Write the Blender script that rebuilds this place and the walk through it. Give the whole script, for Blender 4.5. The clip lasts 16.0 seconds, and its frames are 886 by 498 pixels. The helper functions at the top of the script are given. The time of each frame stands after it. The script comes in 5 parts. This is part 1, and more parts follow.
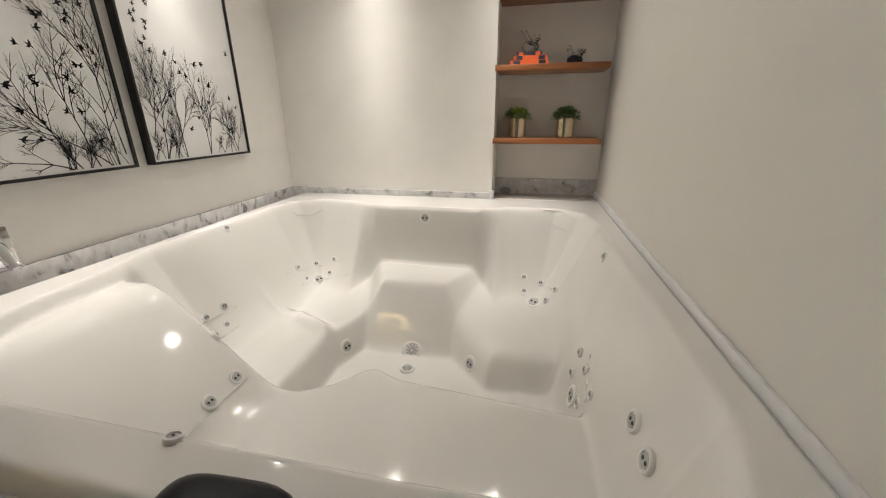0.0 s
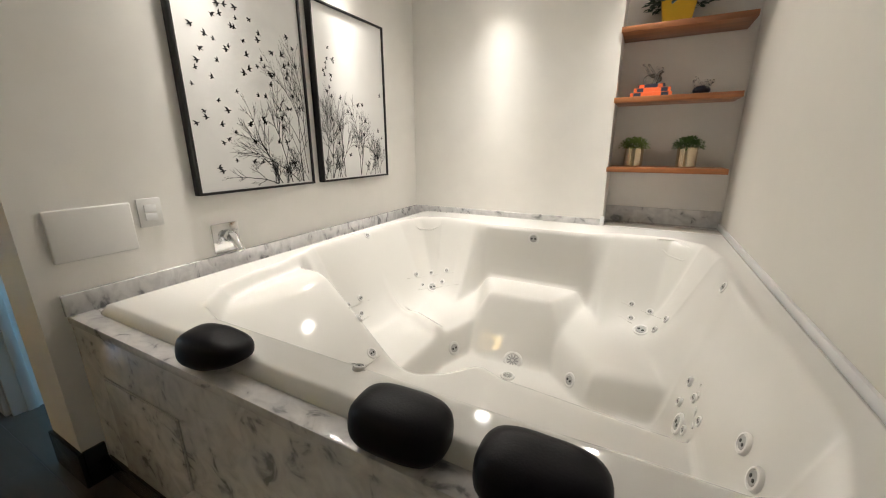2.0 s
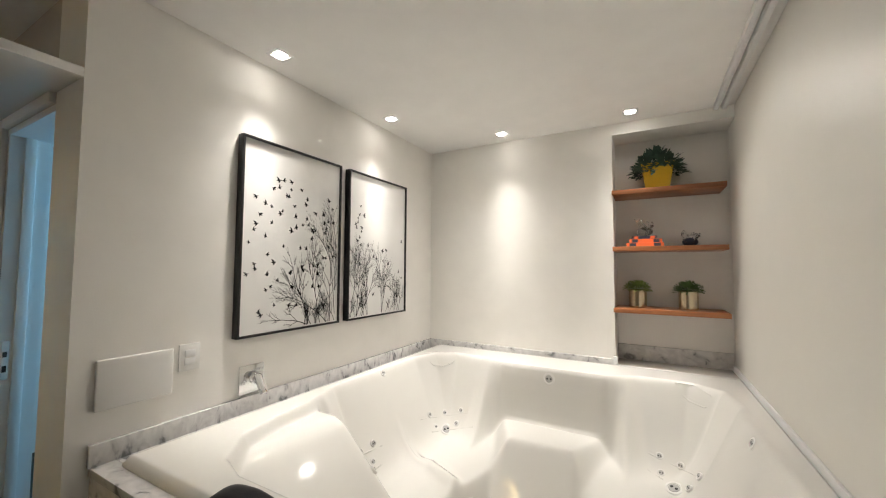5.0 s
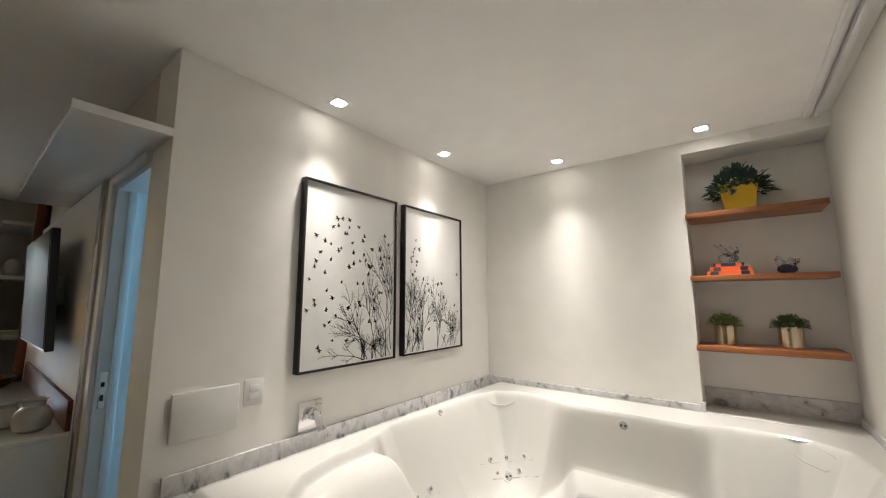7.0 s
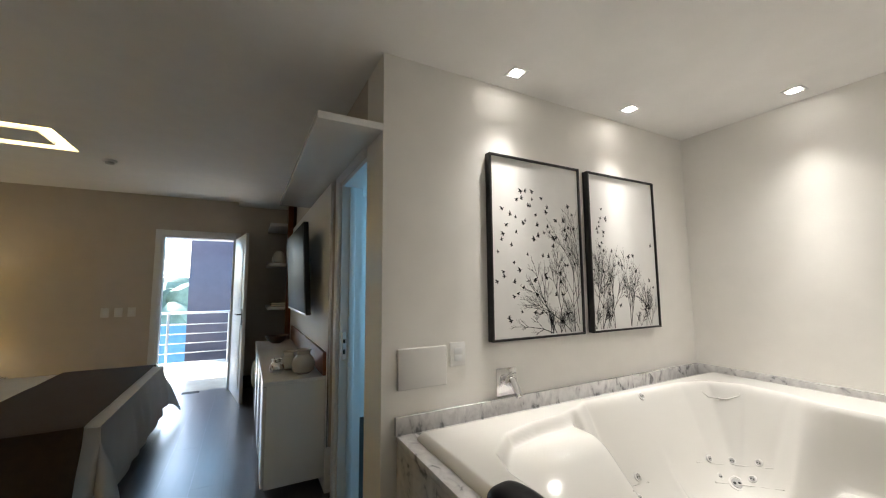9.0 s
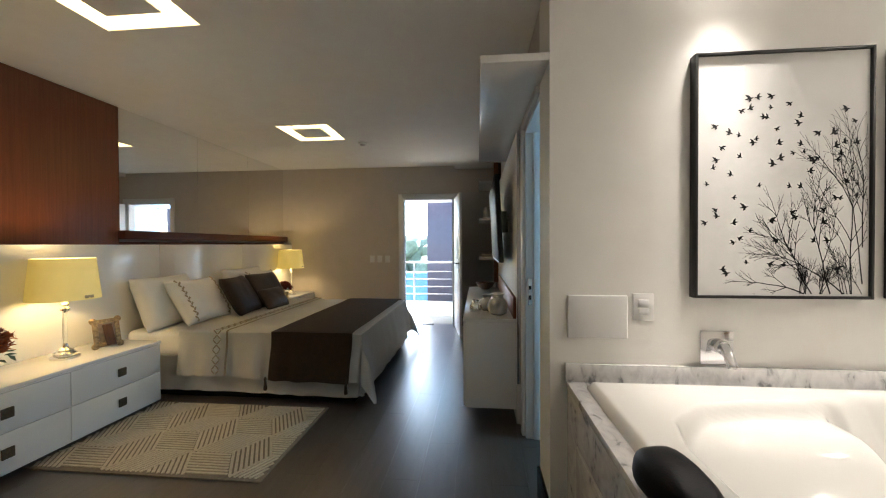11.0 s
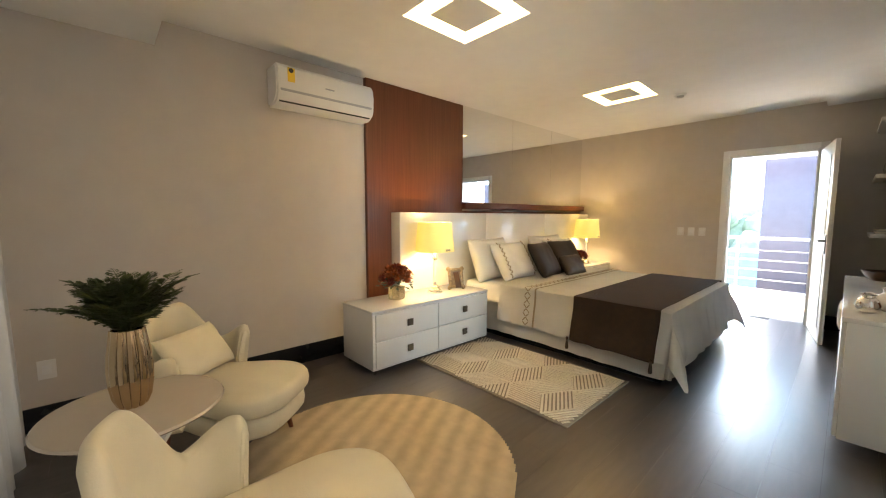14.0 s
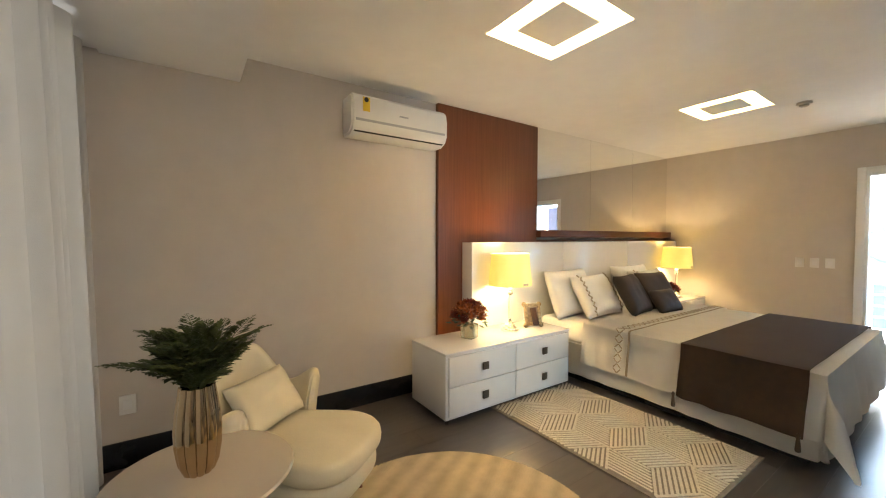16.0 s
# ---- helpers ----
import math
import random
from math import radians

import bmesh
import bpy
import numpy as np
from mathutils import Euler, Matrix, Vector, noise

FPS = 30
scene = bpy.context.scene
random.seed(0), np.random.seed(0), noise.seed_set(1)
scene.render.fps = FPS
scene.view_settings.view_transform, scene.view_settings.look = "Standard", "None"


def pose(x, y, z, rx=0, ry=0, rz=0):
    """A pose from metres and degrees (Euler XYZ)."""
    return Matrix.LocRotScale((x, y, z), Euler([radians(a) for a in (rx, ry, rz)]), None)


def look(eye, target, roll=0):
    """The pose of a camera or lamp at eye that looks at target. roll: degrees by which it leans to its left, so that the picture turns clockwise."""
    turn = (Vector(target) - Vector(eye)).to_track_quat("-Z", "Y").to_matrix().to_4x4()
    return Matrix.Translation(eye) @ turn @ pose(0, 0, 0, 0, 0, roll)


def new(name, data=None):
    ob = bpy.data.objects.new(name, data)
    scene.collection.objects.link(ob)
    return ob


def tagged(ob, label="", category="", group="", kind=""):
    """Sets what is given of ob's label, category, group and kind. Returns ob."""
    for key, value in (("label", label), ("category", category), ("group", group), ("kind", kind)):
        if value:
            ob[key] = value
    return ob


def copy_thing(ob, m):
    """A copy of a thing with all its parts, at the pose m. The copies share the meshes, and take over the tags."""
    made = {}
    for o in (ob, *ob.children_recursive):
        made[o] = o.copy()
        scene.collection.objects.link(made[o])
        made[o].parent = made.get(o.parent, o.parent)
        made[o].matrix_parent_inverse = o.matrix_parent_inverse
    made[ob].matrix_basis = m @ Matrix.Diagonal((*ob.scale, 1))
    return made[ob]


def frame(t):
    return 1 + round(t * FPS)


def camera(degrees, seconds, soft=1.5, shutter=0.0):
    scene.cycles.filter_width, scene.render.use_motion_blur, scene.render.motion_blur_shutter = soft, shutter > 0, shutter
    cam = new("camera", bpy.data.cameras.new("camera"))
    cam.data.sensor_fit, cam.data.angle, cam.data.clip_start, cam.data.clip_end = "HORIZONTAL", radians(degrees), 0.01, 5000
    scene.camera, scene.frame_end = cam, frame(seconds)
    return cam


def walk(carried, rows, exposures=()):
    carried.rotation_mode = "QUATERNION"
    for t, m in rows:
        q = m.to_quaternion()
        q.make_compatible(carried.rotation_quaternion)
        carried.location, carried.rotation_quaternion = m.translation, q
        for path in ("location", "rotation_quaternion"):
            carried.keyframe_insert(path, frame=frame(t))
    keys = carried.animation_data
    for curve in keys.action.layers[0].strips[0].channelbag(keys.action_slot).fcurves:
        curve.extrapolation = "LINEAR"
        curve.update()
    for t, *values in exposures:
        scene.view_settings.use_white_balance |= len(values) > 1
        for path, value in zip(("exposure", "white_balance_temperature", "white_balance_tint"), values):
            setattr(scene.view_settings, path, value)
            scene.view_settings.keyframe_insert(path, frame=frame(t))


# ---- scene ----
cam = camera(99.9, 16.0, soft=1.1)
METRES, EYE, TILT, LEAN, TURN = 2.0, 1.3, 0.0, 0.0, 12.4
ROWS = [
    (0.0, 0.0, 0.0, 0.0, -0.13, -19.45, 0.36),
    (0.5, 0.0046, -0.0261, 0.0013, 2.85, -16.21, 0.39),
    (1.0, 0.0077, -0.0459, -0.0007, 8.19, -15.63, 0.24),
    (1.5, -0.0048, -0.0622, -0.0031, 13.29, -15.49, 0.25),
    (2.0, -0.0277, -0.1186, 0.003, 15.36, -15.42, 0.19),
    (2.5, -0.0449, -0.1861, 0.0042, 15.5, -15.4, 0.23),
    (3.0, -0.0471, -0.2311, 0.0312, 15.53, -13.33, 0.28),
    (3.5, -0.0524, -0.2404, 0.0454, 15.5, -6.7, 0.25),
    (4.0, -0.0532, -0.2368, 0.0549, 15.51, -2.35, 0.23),
    (6.5, -0.0241, -0.1142, 0.0854, 21.24, 7.56, 0.27),
    (7.0, -0.042, -0.1607, 0.0838, 25.35, 7.61, 0.15),
    (7.5, -0.0762, -0.2137, 0.0762, 29.48, 7.5, 0.15),
    (8.0, -0.1067, -0.2166, 0.0606, 35.82, 7.23, 0.23),
    (10.5, -0.0913, -0.0916, 0.0257, 73.47, 1.33, 0.41),
    (11.0, -0.0674, -0.0729, 0.0108, 82.95, -0.68, 0.26),
    (11.5, -0.0555, -0.0763, 0.0039, 92.33, -3.23, 0.19),
    (12.0, -0.0479, -0.085, 0.0029, 100.09, -4.43, 0.15),
    (12.5, -0.0424, -0.1017, -0.0002, 106.86, -4.84, 0.03),
    (13.0, -0.0414, -0.1136, -0.0018, 113.21, -4.94, 0.02),
    (13.5, -0.0404, -0.125, -0.0001, 119.41, -5.02, -0.02),
    (14.0, -0.0381, -0.1417, -0.001, 124.98, -5.04, -0.09),
    (14.5, -0.0371, -0.1599, 0.0062, 129.87, -5.11, -0.06),
    (15.0, -0.0646, -0.2013, 0.0206, 132.62, -5.28, -0.09),
    (15.5, -0.0997, -0.2743, 0.0325, 133.52, -4.8, -0.05),
    (16.0, -0.0946, -0.2933, 0.0379, 133.51, -1.69, -0.05),
]
walk(cam, [(t, pose(0, 0, EYE, TILT, LEAN, TURN) @ pose(METRES * x, METRES * y, METRES * z, 90 + pitch, roll, yaw)) for t, x, y, z, yaw, pitch, roll in ROWS],
     exposures=[(0, 2.9, 6500, 11), (1.0, 3.0, 6500, 11), (2.0, 3.22, 6500, 10), (3.5, 3.25, 6450, 10), (6.5, 3.15, 6450, 11), (8, 3.05, 6350, 10), (11, 3.38, 6600, 12), (12.5, 4.1, 7150, 14), (14.5, 4.55, 7350, 15), (16, 4.63, 7250, 15)])

# ---- light ----
world = bpy.data.worlds.new("world")
scene.world = world
world.use_nodes = True
wn = world.node_tree.nodes
sky = wn.new("ShaderNodeTexSky")
sky.sky_type = "NISHITA"
sky.sun_disc = False
sky.sun_elevation, sky.sun_rotation = radians(48), radians(250)
wn["Background"].inputs[1].default_value = 0.15
world.node_tree.links.new(sky.outputs[0], wn["Background"].inputs[0])
sun_data = bpy.data.lights.new("sun", "SUN")
sun_data.energy, sun_data.angle, sun_data.color = 2.4, radians(0.6), (1, 0.95, 0.88)
sun = new("sun", sun_data)
sun.matrix_world = look((-20, -9, 16), (-8, -1.0, 0))


def lamp(name, kind, m, watts, colour, **settings):
    d = bpy.data.lights.new(name, kind)
    d.energy, d.color = watts, colour
    if kind == "SPOT":
        d.spot_size, d.spot_blend, d.shadow_soft_size = settings["size"], settings["blend"], settings["soft"]
    elif kind == "POINT":
        d.shadow_soft_size = settings["soft"]
    else:
        d.shape, d.size, d.size_y = "RECTANGLE", settings["w"], settings["h"]
    ob = new(name, d)
    ob.matrix_world = m
    return ob

# lamps of the place, and area lamps added as daylight
WARM, AMBER = (1.0, 0.945, 0.865), (1.0, 0.62, 0.2)
SPOTS = [(-1.65, 0.85), (-1.64, 1.79), (-1.03, 2.46), (-0.09, 2.47)]
for sx, sy in SPOTS:
    aim = look((sx, sy, 2.53), (sx - (0.04 if sx < -1.3 else 0), sy + (0.04 if sx > -1.3 else 0), 0.5))
    lamp("spot_beam", "SPOT", aim, 9.5, WARM, size=radians(35), blend=1.0, soft=0.03)
    lamp("spot_halo", "SPOT", aim, 3.6, WARM, size=radians(66), blend=1.0, soft=0.03)
    spread = look((sx, sy, 2.53), (sx + (1.5 if sx < -1.3 else 0), sy - (1.5 if sx > -1.3 else 0), 0))
    lamp("spot_spill", "SPOT", spread, 3.3, WARM, size=radians(136), blend=1.0, soft=0.03)
# added blue lamp by the closed bathroom wall; no window is built there
lamp("bathroom_daylight_fill", "AREA", look((-2.35, 2.27, 1.45), (-2.45, 0, 1.2)), 3.6, (0.3, 0.68, 1.0), w=0.5, h=1.1)
lamp("curtain_window_light", "AREA", look((0.545, -2.0, 1.25), (-1, -2.0, 1.25)), 0.8, (0.78, 0.89, 1.0), w=2.6, h=2.2)
# added blue lamp under the landing ceiling, in place of stronger sky light
lamp("landing_sky_fill", "AREA", look((-8.5, -1.1, 2.27), (-8.3, -1.1, 0)), 11.0, (0.27, 0.62, 1.0), w=4.4, h=0.4)
LAMPS = [(-2.45, -3.06), (-5.66, -3.08)]
for lx, ly in LAMPS:
    lamp("table_lamp_bulb", "POINT", pose(lx, ly, 1.10), 0.7, (1.0, 0.79, 0.5), soft=0.03)


# ---- materials ----
def material(name, colour, rough=0.6, metal=0.0, vary=0.08, scale=6.0, bump=0.0, bump_scale=60.0, emit=0.0, emit_colour=None, coat=0.0, sub=0.0, trans=0.0, ior=1.45):
    m = bpy.data.materials.new(name)
    m.use_nodes = True
    n, l = m.node_tree.nodes, m.node_tree.links
    b = n["Principled BSDF"]
    co = n.new("ShaderNodeTexCoord")
    if vary:
        t = n.new("ShaderNodeTexNoise")
        t.inputs["Scale"].default_value, t.inputs["Detail"].default_value = scale, 6
        l.new(co.outputs["Object"], t.inputs["Vector"])
        r = n.new("ShaderNodeValToRGB")
        r.color_ramp.elements[0].position, r.color_ramp.elements[1].position = 0.3, 0.7
        r.color_ramp.elements[0].color = tuple(c * (1 - vary) for c in colour) + (1,)
        r.color_ramp.elements[1].color = tuple(min(1, c * (1 + vary)) for c in colour) + (1,)
        l.new(t.outputs["Fac"], r.inputs["Fac"])
        l.new(r.outputs["Color"], b.inputs["Base Color"])
        mr = n.new("ShaderNodeMapRange")
        mr.inputs["To Min"].default_value, mr.inputs["To Max"].default_value = max(0.0, rough * 0.85), min(1, rough * 1.15)
        l.new(t.outputs["Fac"], mr.inputs["Value"])
        l.new(mr.outputs["Result"], b.inputs["Roughness"])
    else:
        b.inputs["Base Color"].default_value = (*colour, 1)
        b.inputs["Roughness"].default_value = rough
    if bump:
        t2 = n.new("ShaderNodeTexNoise")
        t2.inputs["Scale"].default_value, t2.inputs["Detail"].default_value = bump_scale, 4
        l.new(co.outputs["Object"], t2.inputs["Vector"])
        bp = n.new("ShaderNodeBump")
        bp.inputs["Strength"].default_value, bp.inputs["Distance"].default_value = bump, 0.01
        l.new(t2.outputs["Fac"], bp.inputs["Height"])
        l.new(bp.outputs["Normal"], b.inputs["Normal"])
    b.inputs["Metallic"].default_value = metal
    b.inputs["IOR"].default_value = ior
    b.inputs["Coat Weight"].default_value = coat
    b.inputs["Transmission Weight"].default_value = trans
    if emit:
        b.inputs["Emission Color"].default_value = (*(emit_colour or colour), 1)
        b.inputs["Emission Strength"].default_value = emit
    return m


def wood(name, dark, light, axis=2, rough=0.4, stretch=14.0, scale=2.0):
    """Long grain along one axis."""
    m = material(name, light, rough, vary=0)
    n, l = m.node_tree.nodes, m.node_tree.links
    b = n["Principled BSDF"]
    co, mp = n.new("ShaderNodeTexCoord"), n.new("ShaderNodeMapping")
    sc = [stretch] * 3
    sc[axis] = 1.0
    mp.inputs["Scale"].default_value = sc
    t = n.new("ShaderNodeTexNoise")
    t.inputs["Scale"].default_value, t.inputs["Detail"].default_value, t.inputs["Distortion"].default_value = scale, 9, 0.6
    r = n.new("ShaderNodeValToRGB")
    r.color_ramp.elements[0].position, r.color_ramp.elements[1].position = 0.32, 0.68
    r.color_ramp.elements[0].color, r.color_ramp.elements[1].color = (*dark, 1), (*light, 1)
    l.new(co.outputs["Object"], mp.inputs["Vector"])
    l.new(mp.outputs["Vector"], t.inputs["Vector"])
    l.new(t.outputs["Fac"], r.inputs["Fac"])
    info = n.new("ShaderNodeObjectInfo")
    hs = n.new("ShaderNodeHueSaturation")
    vr = n.new("ShaderNodeMapRange")
    vr.inputs["To Min"].default_value, vr.inputs["To Max"].default_value = 0.88, 1.12
    l.new(info.outputs["Random"], vr.inputs["Value"])
    l.new(vr.outputs["Result"], hs.inputs["Value"])
    l.new(r.outputs["Color"], hs.inputs["Color"])
    l.new(hs.outputs["Color"], b.inputs["Base Color"])
    bp = n.new("ShaderNodeBump")
    bp.inputs["Strength"].default_value, bp.inputs["Distance"].default_value = 0.12, 0.004
    l.new(t.outputs["Fac"], bp.inputs["Height"])
    l.new(bp.outputs["Normal"], b.inputs["Normal"])
    return m


def marble(name):
    m = material(name, (0.7, 0.7, 0.7), 0.18, vary=0)
    n, l = m.node_tree.nodes, m.node_tree.links
    b = n["Principled BSDF"]
    co = n.new("ShaderNodeTexCoord")
    mp = n.new("ShaderNodeMapping")
    mp.inputs["Rotation"].default_value = (0.4, 0.7, 0.5)
    mp.inputs["Scale"].default_value = (1, 1.7, 1)
    l.new(co.outputs["Object"], mp.inputs["Vector"])
    t = n.new("ShaderNodeTexNoise")
    t.inputs["Scale"].default_value, t.inputs["Detail"].default_value, t.inputs["Distortion"].default_value = 13, 9, 0.7
    l.new(mp.outputs["Vector"], t.inputs["Vector"])
    r = n.new("ShaderNodeValToRGB")
    e = r.color_ramp.elements
    e[0].position, e[0].color = 0.31, (0.22, 0.22, 0.225, 1)
    e[1].position, e[1].color = 0.6, (0.66, 0.65, 0.64, 1)
    mid = e.new(0.41)
    mid.color = (0.53, 0.52, 0.52, 1)
    l.new(t.outputs["Fac"], r.inputs["Fac"])
    l.new(r.outputs["Color"], b.inputs["Base Color"])
    return m


def floor_material():
    m = material("dark_floor_tile", (0.05, 0.045, 0.042), 0.3, vary=0)
    n, l = m.node_tree.nodes, m.node_tree.links
    b = n["Principled BSDF"]
    co, mp = n.new("ShaderNodeTexCoord"), n.new("ShaderNodeMapping")
    mp.inputs["Scale"].default_value = (1.2, 9, 1)
    l.new(co.outputs["Object"], mp.inputs["Vector"])
    t = n.new("ShaderNodeTexNoise")
    t.inputs["Scale"].default_value, t.inputs["Detail"].default_value = 3, 8
    l.new(mp.outputs["Vector"], t.inputs["Vector"])
    r = n.new("ShaderNodeValToRGB")
    r.color_ramp.elements[0].position, r.color_ramp.elements[1].position = 0.3, 0.72
    r.color_ramp.elements[0].color, r.color_ramp.elements[1].color = (0.055, 0.045, 0.04, 1), (0.085, 0.07, 0.062, 1)
    l.new(t.outputs["Fac"], r.inputs["Fac"])
    info, hs, vr = n.new("ShaderNodeObjectInfo"), n.new("ShaderNodeHueSaturation"), n.new("ShaderNodeMapRange")
    vr.inputs["To Min"].default_value, vr.inputs["To Max"].default_value = 0.97, 1.03
    l.new(info.outputs["Random"], vr.inputs["Value"])
    l.new(vr.outputs["Result"], hs.inputs["Value"])
    l.new(r.outputs["Color"], hs.inputs["Color"])
    l.new(hs.outputs["Color"], b.inputs["Base Color"])
    mr = n.new("ShaderNodeMapRange")
    mr.inputs["To Min"].default_value, mr.inputs["To Max"].default_value = 0.25, 0.34
    b.inputs["Specular IOR Level"].default_value = 0.9
    b.inputs["Coat Weight"].default_value, b.inputs["Coat Roughness"].default_value = 0.35, 0.3
    l.new(t.outputs["Fac"], mr.inputs["Value"])
    l.new(mr.outputs["Result"], b.inputs["Roughness"])
    return m


M_WALL = material("off_white_wall_paint", (0.83, 0.81, 0.77), 0.65, vary=0.02, bump=0.05, bump_scale=180)
M_TAUPE = material("taupe_wall_paint", (0.56, 0.51, 0.46), 0.7, vary=0.03, bump=0.06, bump_scale=160)
M_CEIL = material("white_ceiling_paint", (0.87, 0.86, 0.84), 0.8, vary=0.02, bump=0.03, bump_scale=120)
M_FLOOR = floor_material()
M_GROUT = material("dark_joint", (0.03, 0.027, 0.025), 0.8)
M_MARBLE = marble("grey_white_marble")
M_ACRYL = material("white_acrylic", (0.75, 0.735, 0.7), 0.07, vary=0.012, scale=3, coat=0.5)
M_LACQ = material("white_lacquer", (0.78, 0.77, 0.75), 0.16, vary=0.015, coat=0.3)
M_WHITE = material("white_satin_paint", (0.76, 0.76, 0.76), 0.4, vary=0.02)
M_BASE = material("black_baseboard_lacquer", (0.012, 0.012, 0.014), 0.22, vary=0.1)
M_PANELWOOD = wood("reddish_brown_wood", (0.13, 0.037, 0.013), (0.175, 0.053, 0.02), axis=2, rough=0.38, stretch=40)
M_SHELF = wood("orange_brown_shelf_wood", (0.2, 0.075, 0.028), (0.36, 0.14, 0.055), axis=0, rough=0.4, stretch=16)
M_DARKWOOD = wood("dark_brown_wood", (0.03, 0.014, 0.008), (0.07, 0.03, 0.016), axis=2, rough=0.4)
M_BLACK = material("black_frame_lacquer", (0.012, 0.011, 0.011), 0.35)
M_INK = material("black_ink", (0.02, 0.02, 0.022), 0.7, vary=0)
M_PAPER = material("white_print_paper", (0.72, 0.71, 0.69), 0.55, vary=0.02)
M_CHROME = material("chrome", (0.75, 0.75, 0.76), 0.1, metal=1.0, vary=0.03)
M_STEEL = material("brushed_steel", (0.6, 0.6, 0.62), 0.3, metal=1.0, vary=0.05)
M_MIRROR = material("mirror", (0.86, 0.86, 0.85), 0.015, metal=1.0, vary=0)
M_RUBBER = material("black_vinyl", (0.004, 0.0033, 0.0055), 0.4, vary=0.15, bump=0.06, bump_scale=220)
M_RUBBER.node_tree.nodes["Principled BSDF"].inputs["Specular IOR Level"].default_value = 0.2
M_PLASTIC = material("white_plastic", (0.74, 0.73, 0.71), 0.35, vary=0.02)
M_GREYP = material("grey_plastic", (0.42, 0.42, 0.41), 0.4, vary=0.05)
# near-black: the shade inside openings as colour, and the sticker's print
M_DARKP = material("hole_shade_and_print", (0.03, 0.03, 0.03), 0.6)
M_MAUVE = material("mauve_grey_render", (0.13, 0.115, 0.14), 0.8, vary=0.06, bump=0.15, bump_scale=40)
M_SPOT = material("lit_lamp_lens", (1, 1, 1), 0.4, vary=0, emit=5, emit_colour=(1, 0.94, 0.85))


# ---- mesh helpers ----
def mesh_of(bm, name, mat, smooth=False):
    me = bpy.data.meshes.new(name)
    bm.normal_update()
    bm.to_mesh(me)
    bm.free()
    if mat:
        me.materials.append(mat)
    if smooth:
        for p in me.polygons:
            p.use_smooth = True
    return me


def soften(me, angle=35):
    for p in me.polygons:
        p.use_smooth = not p.select
    me.set_sharp_from_angle(angle=radians(angle))
    return me


def thing(name, label, category, m=None, group="", kind=""):
    ob = new(name)
    ob.empty_display_size = 0.1
    if m is not None:
        ob.matrix_world = m
    return tagged(ob, label, category, group, kind)


def part(name, bm, mat, parent, label="", smooth=True, angle=35):
    """One mesh under a thing or part, in the thing's own coordinates."""
    me = mesh_of(bm, name, mat)
    if smooth:
        soften(me, angle)
    ob = new(name, me)
    ob.parent = parent
    if label:
        tagged(ob, label)
    return ob


def solo(name, bm, mat, label, category, kind="", group="", smooth=True, angle=35):
    me = mesh_of(bm, name, mat)
    if smooth:
        soften(me, angle)
    return tagged(new(name, me), label, category, group, kind)


def box(x0, x1, y0, y1, z0, z1, bevel=0.0, seg=2, bm=None):
    own = bmesh.new()
    bmesh.ops.create_cube(own, size=1)
    for v in own.verts:
        v.co = Vector((x0 + (v.co.x + 0.5) * (x1 - x0), y0 + (v.co.y + 0.5) * (y1 - y0), z0 + (v.co.z + 0.5) * (z1 - z0)))
    if bevel:
        bmesh.ops.bevel(own, geom=own.edges[:] + own.verts[:], offset=bevel, segments=seg, profile=0.5, affect="EDGES")
    own.normal_update()
    for f in own.faces:
        f.select = max(abs(c) for c in f.normal) > 0.9999
    return join(bm, own)


def join(bm, own, m=None):
    if m is not None:
        own.transform(m)
    if bm is None:
        return own
    tmp = bpy.data.meshes.new("tmp")
    own.to_mesh(tmp)
    own.free()
    bm.from_mesh(tmp)
    bpy.data.meshes.remove(tmp)
    return bm


def lathe(profile, steps=32, flute=0.0, flutes=0, bm=None, m=None, close=True):
    """A turned body from (radius, height) pairs; flutes ripple its side."""
    own = bmesh.new()
    rings = []
    for r, z in profile:
        ring = []
        for i in range(steps):
            a = 2 * math.pi * i / steps
            rr = r * (1 + flute * abs(math.cos(a * flutes / 2)) - flute) if flutes else r
            ring.append(own.verts.new((rr * math.cos(a), rr * math.sin(a), z)))
        rings.append(ring)
    for a, b in zip(rings, rings[1:]):
        for i in range(steps):
            own.faces.new((a[i], a[(i + 1) % steps], b[(i + 1) % steps], b[i]))
    if close:
        own.faces.new(rings[0][::-1])
        own.faces.new(rings[-1])
    return join(bm, own, m)


def tube(points, radius, sides=10, bm=None, taper=1.0, caps=True):
    """A round rod along points."""
    own = bmesh.new()
    pts = [Vector(p) for p in points]
    rings = []
    up = Vector((0, 0, 1))
    for i, p in enumerate(pts):
        d = (pts[min(i + 1, len(pts) - 1)] - pts[max(i - 1, 0)]).normalized()
        ref = up if abs(d.z) < 0.95 else Vector((1, 0, 0))
        u = d.cross(ref).normalized()
        w = d.cross(u)
        r = radius * (1 + (taper - 1) * i / max(1, len(pts) - 1))
        rings.append([own.verts.new(p + r * (math.cos(2 * math.pi * k / sides) * u + math.sin(2 * math.pi * k / sides) * w)) for k in range(sides)])
    for a, b in zip(rings, rings[1:]):
        for k in range(sides):
            own.faces.new((a[k], a[(k + 1) % sides], b[(k + 1) % sides], b[k]))
    if caps:
        own.faces.new(rings[0][::-1])
        own.faces.new(rings[-1])
    bmesh.ops.recalc_face_normals(own, faces=own.faces[:])
    return join(bm, own)


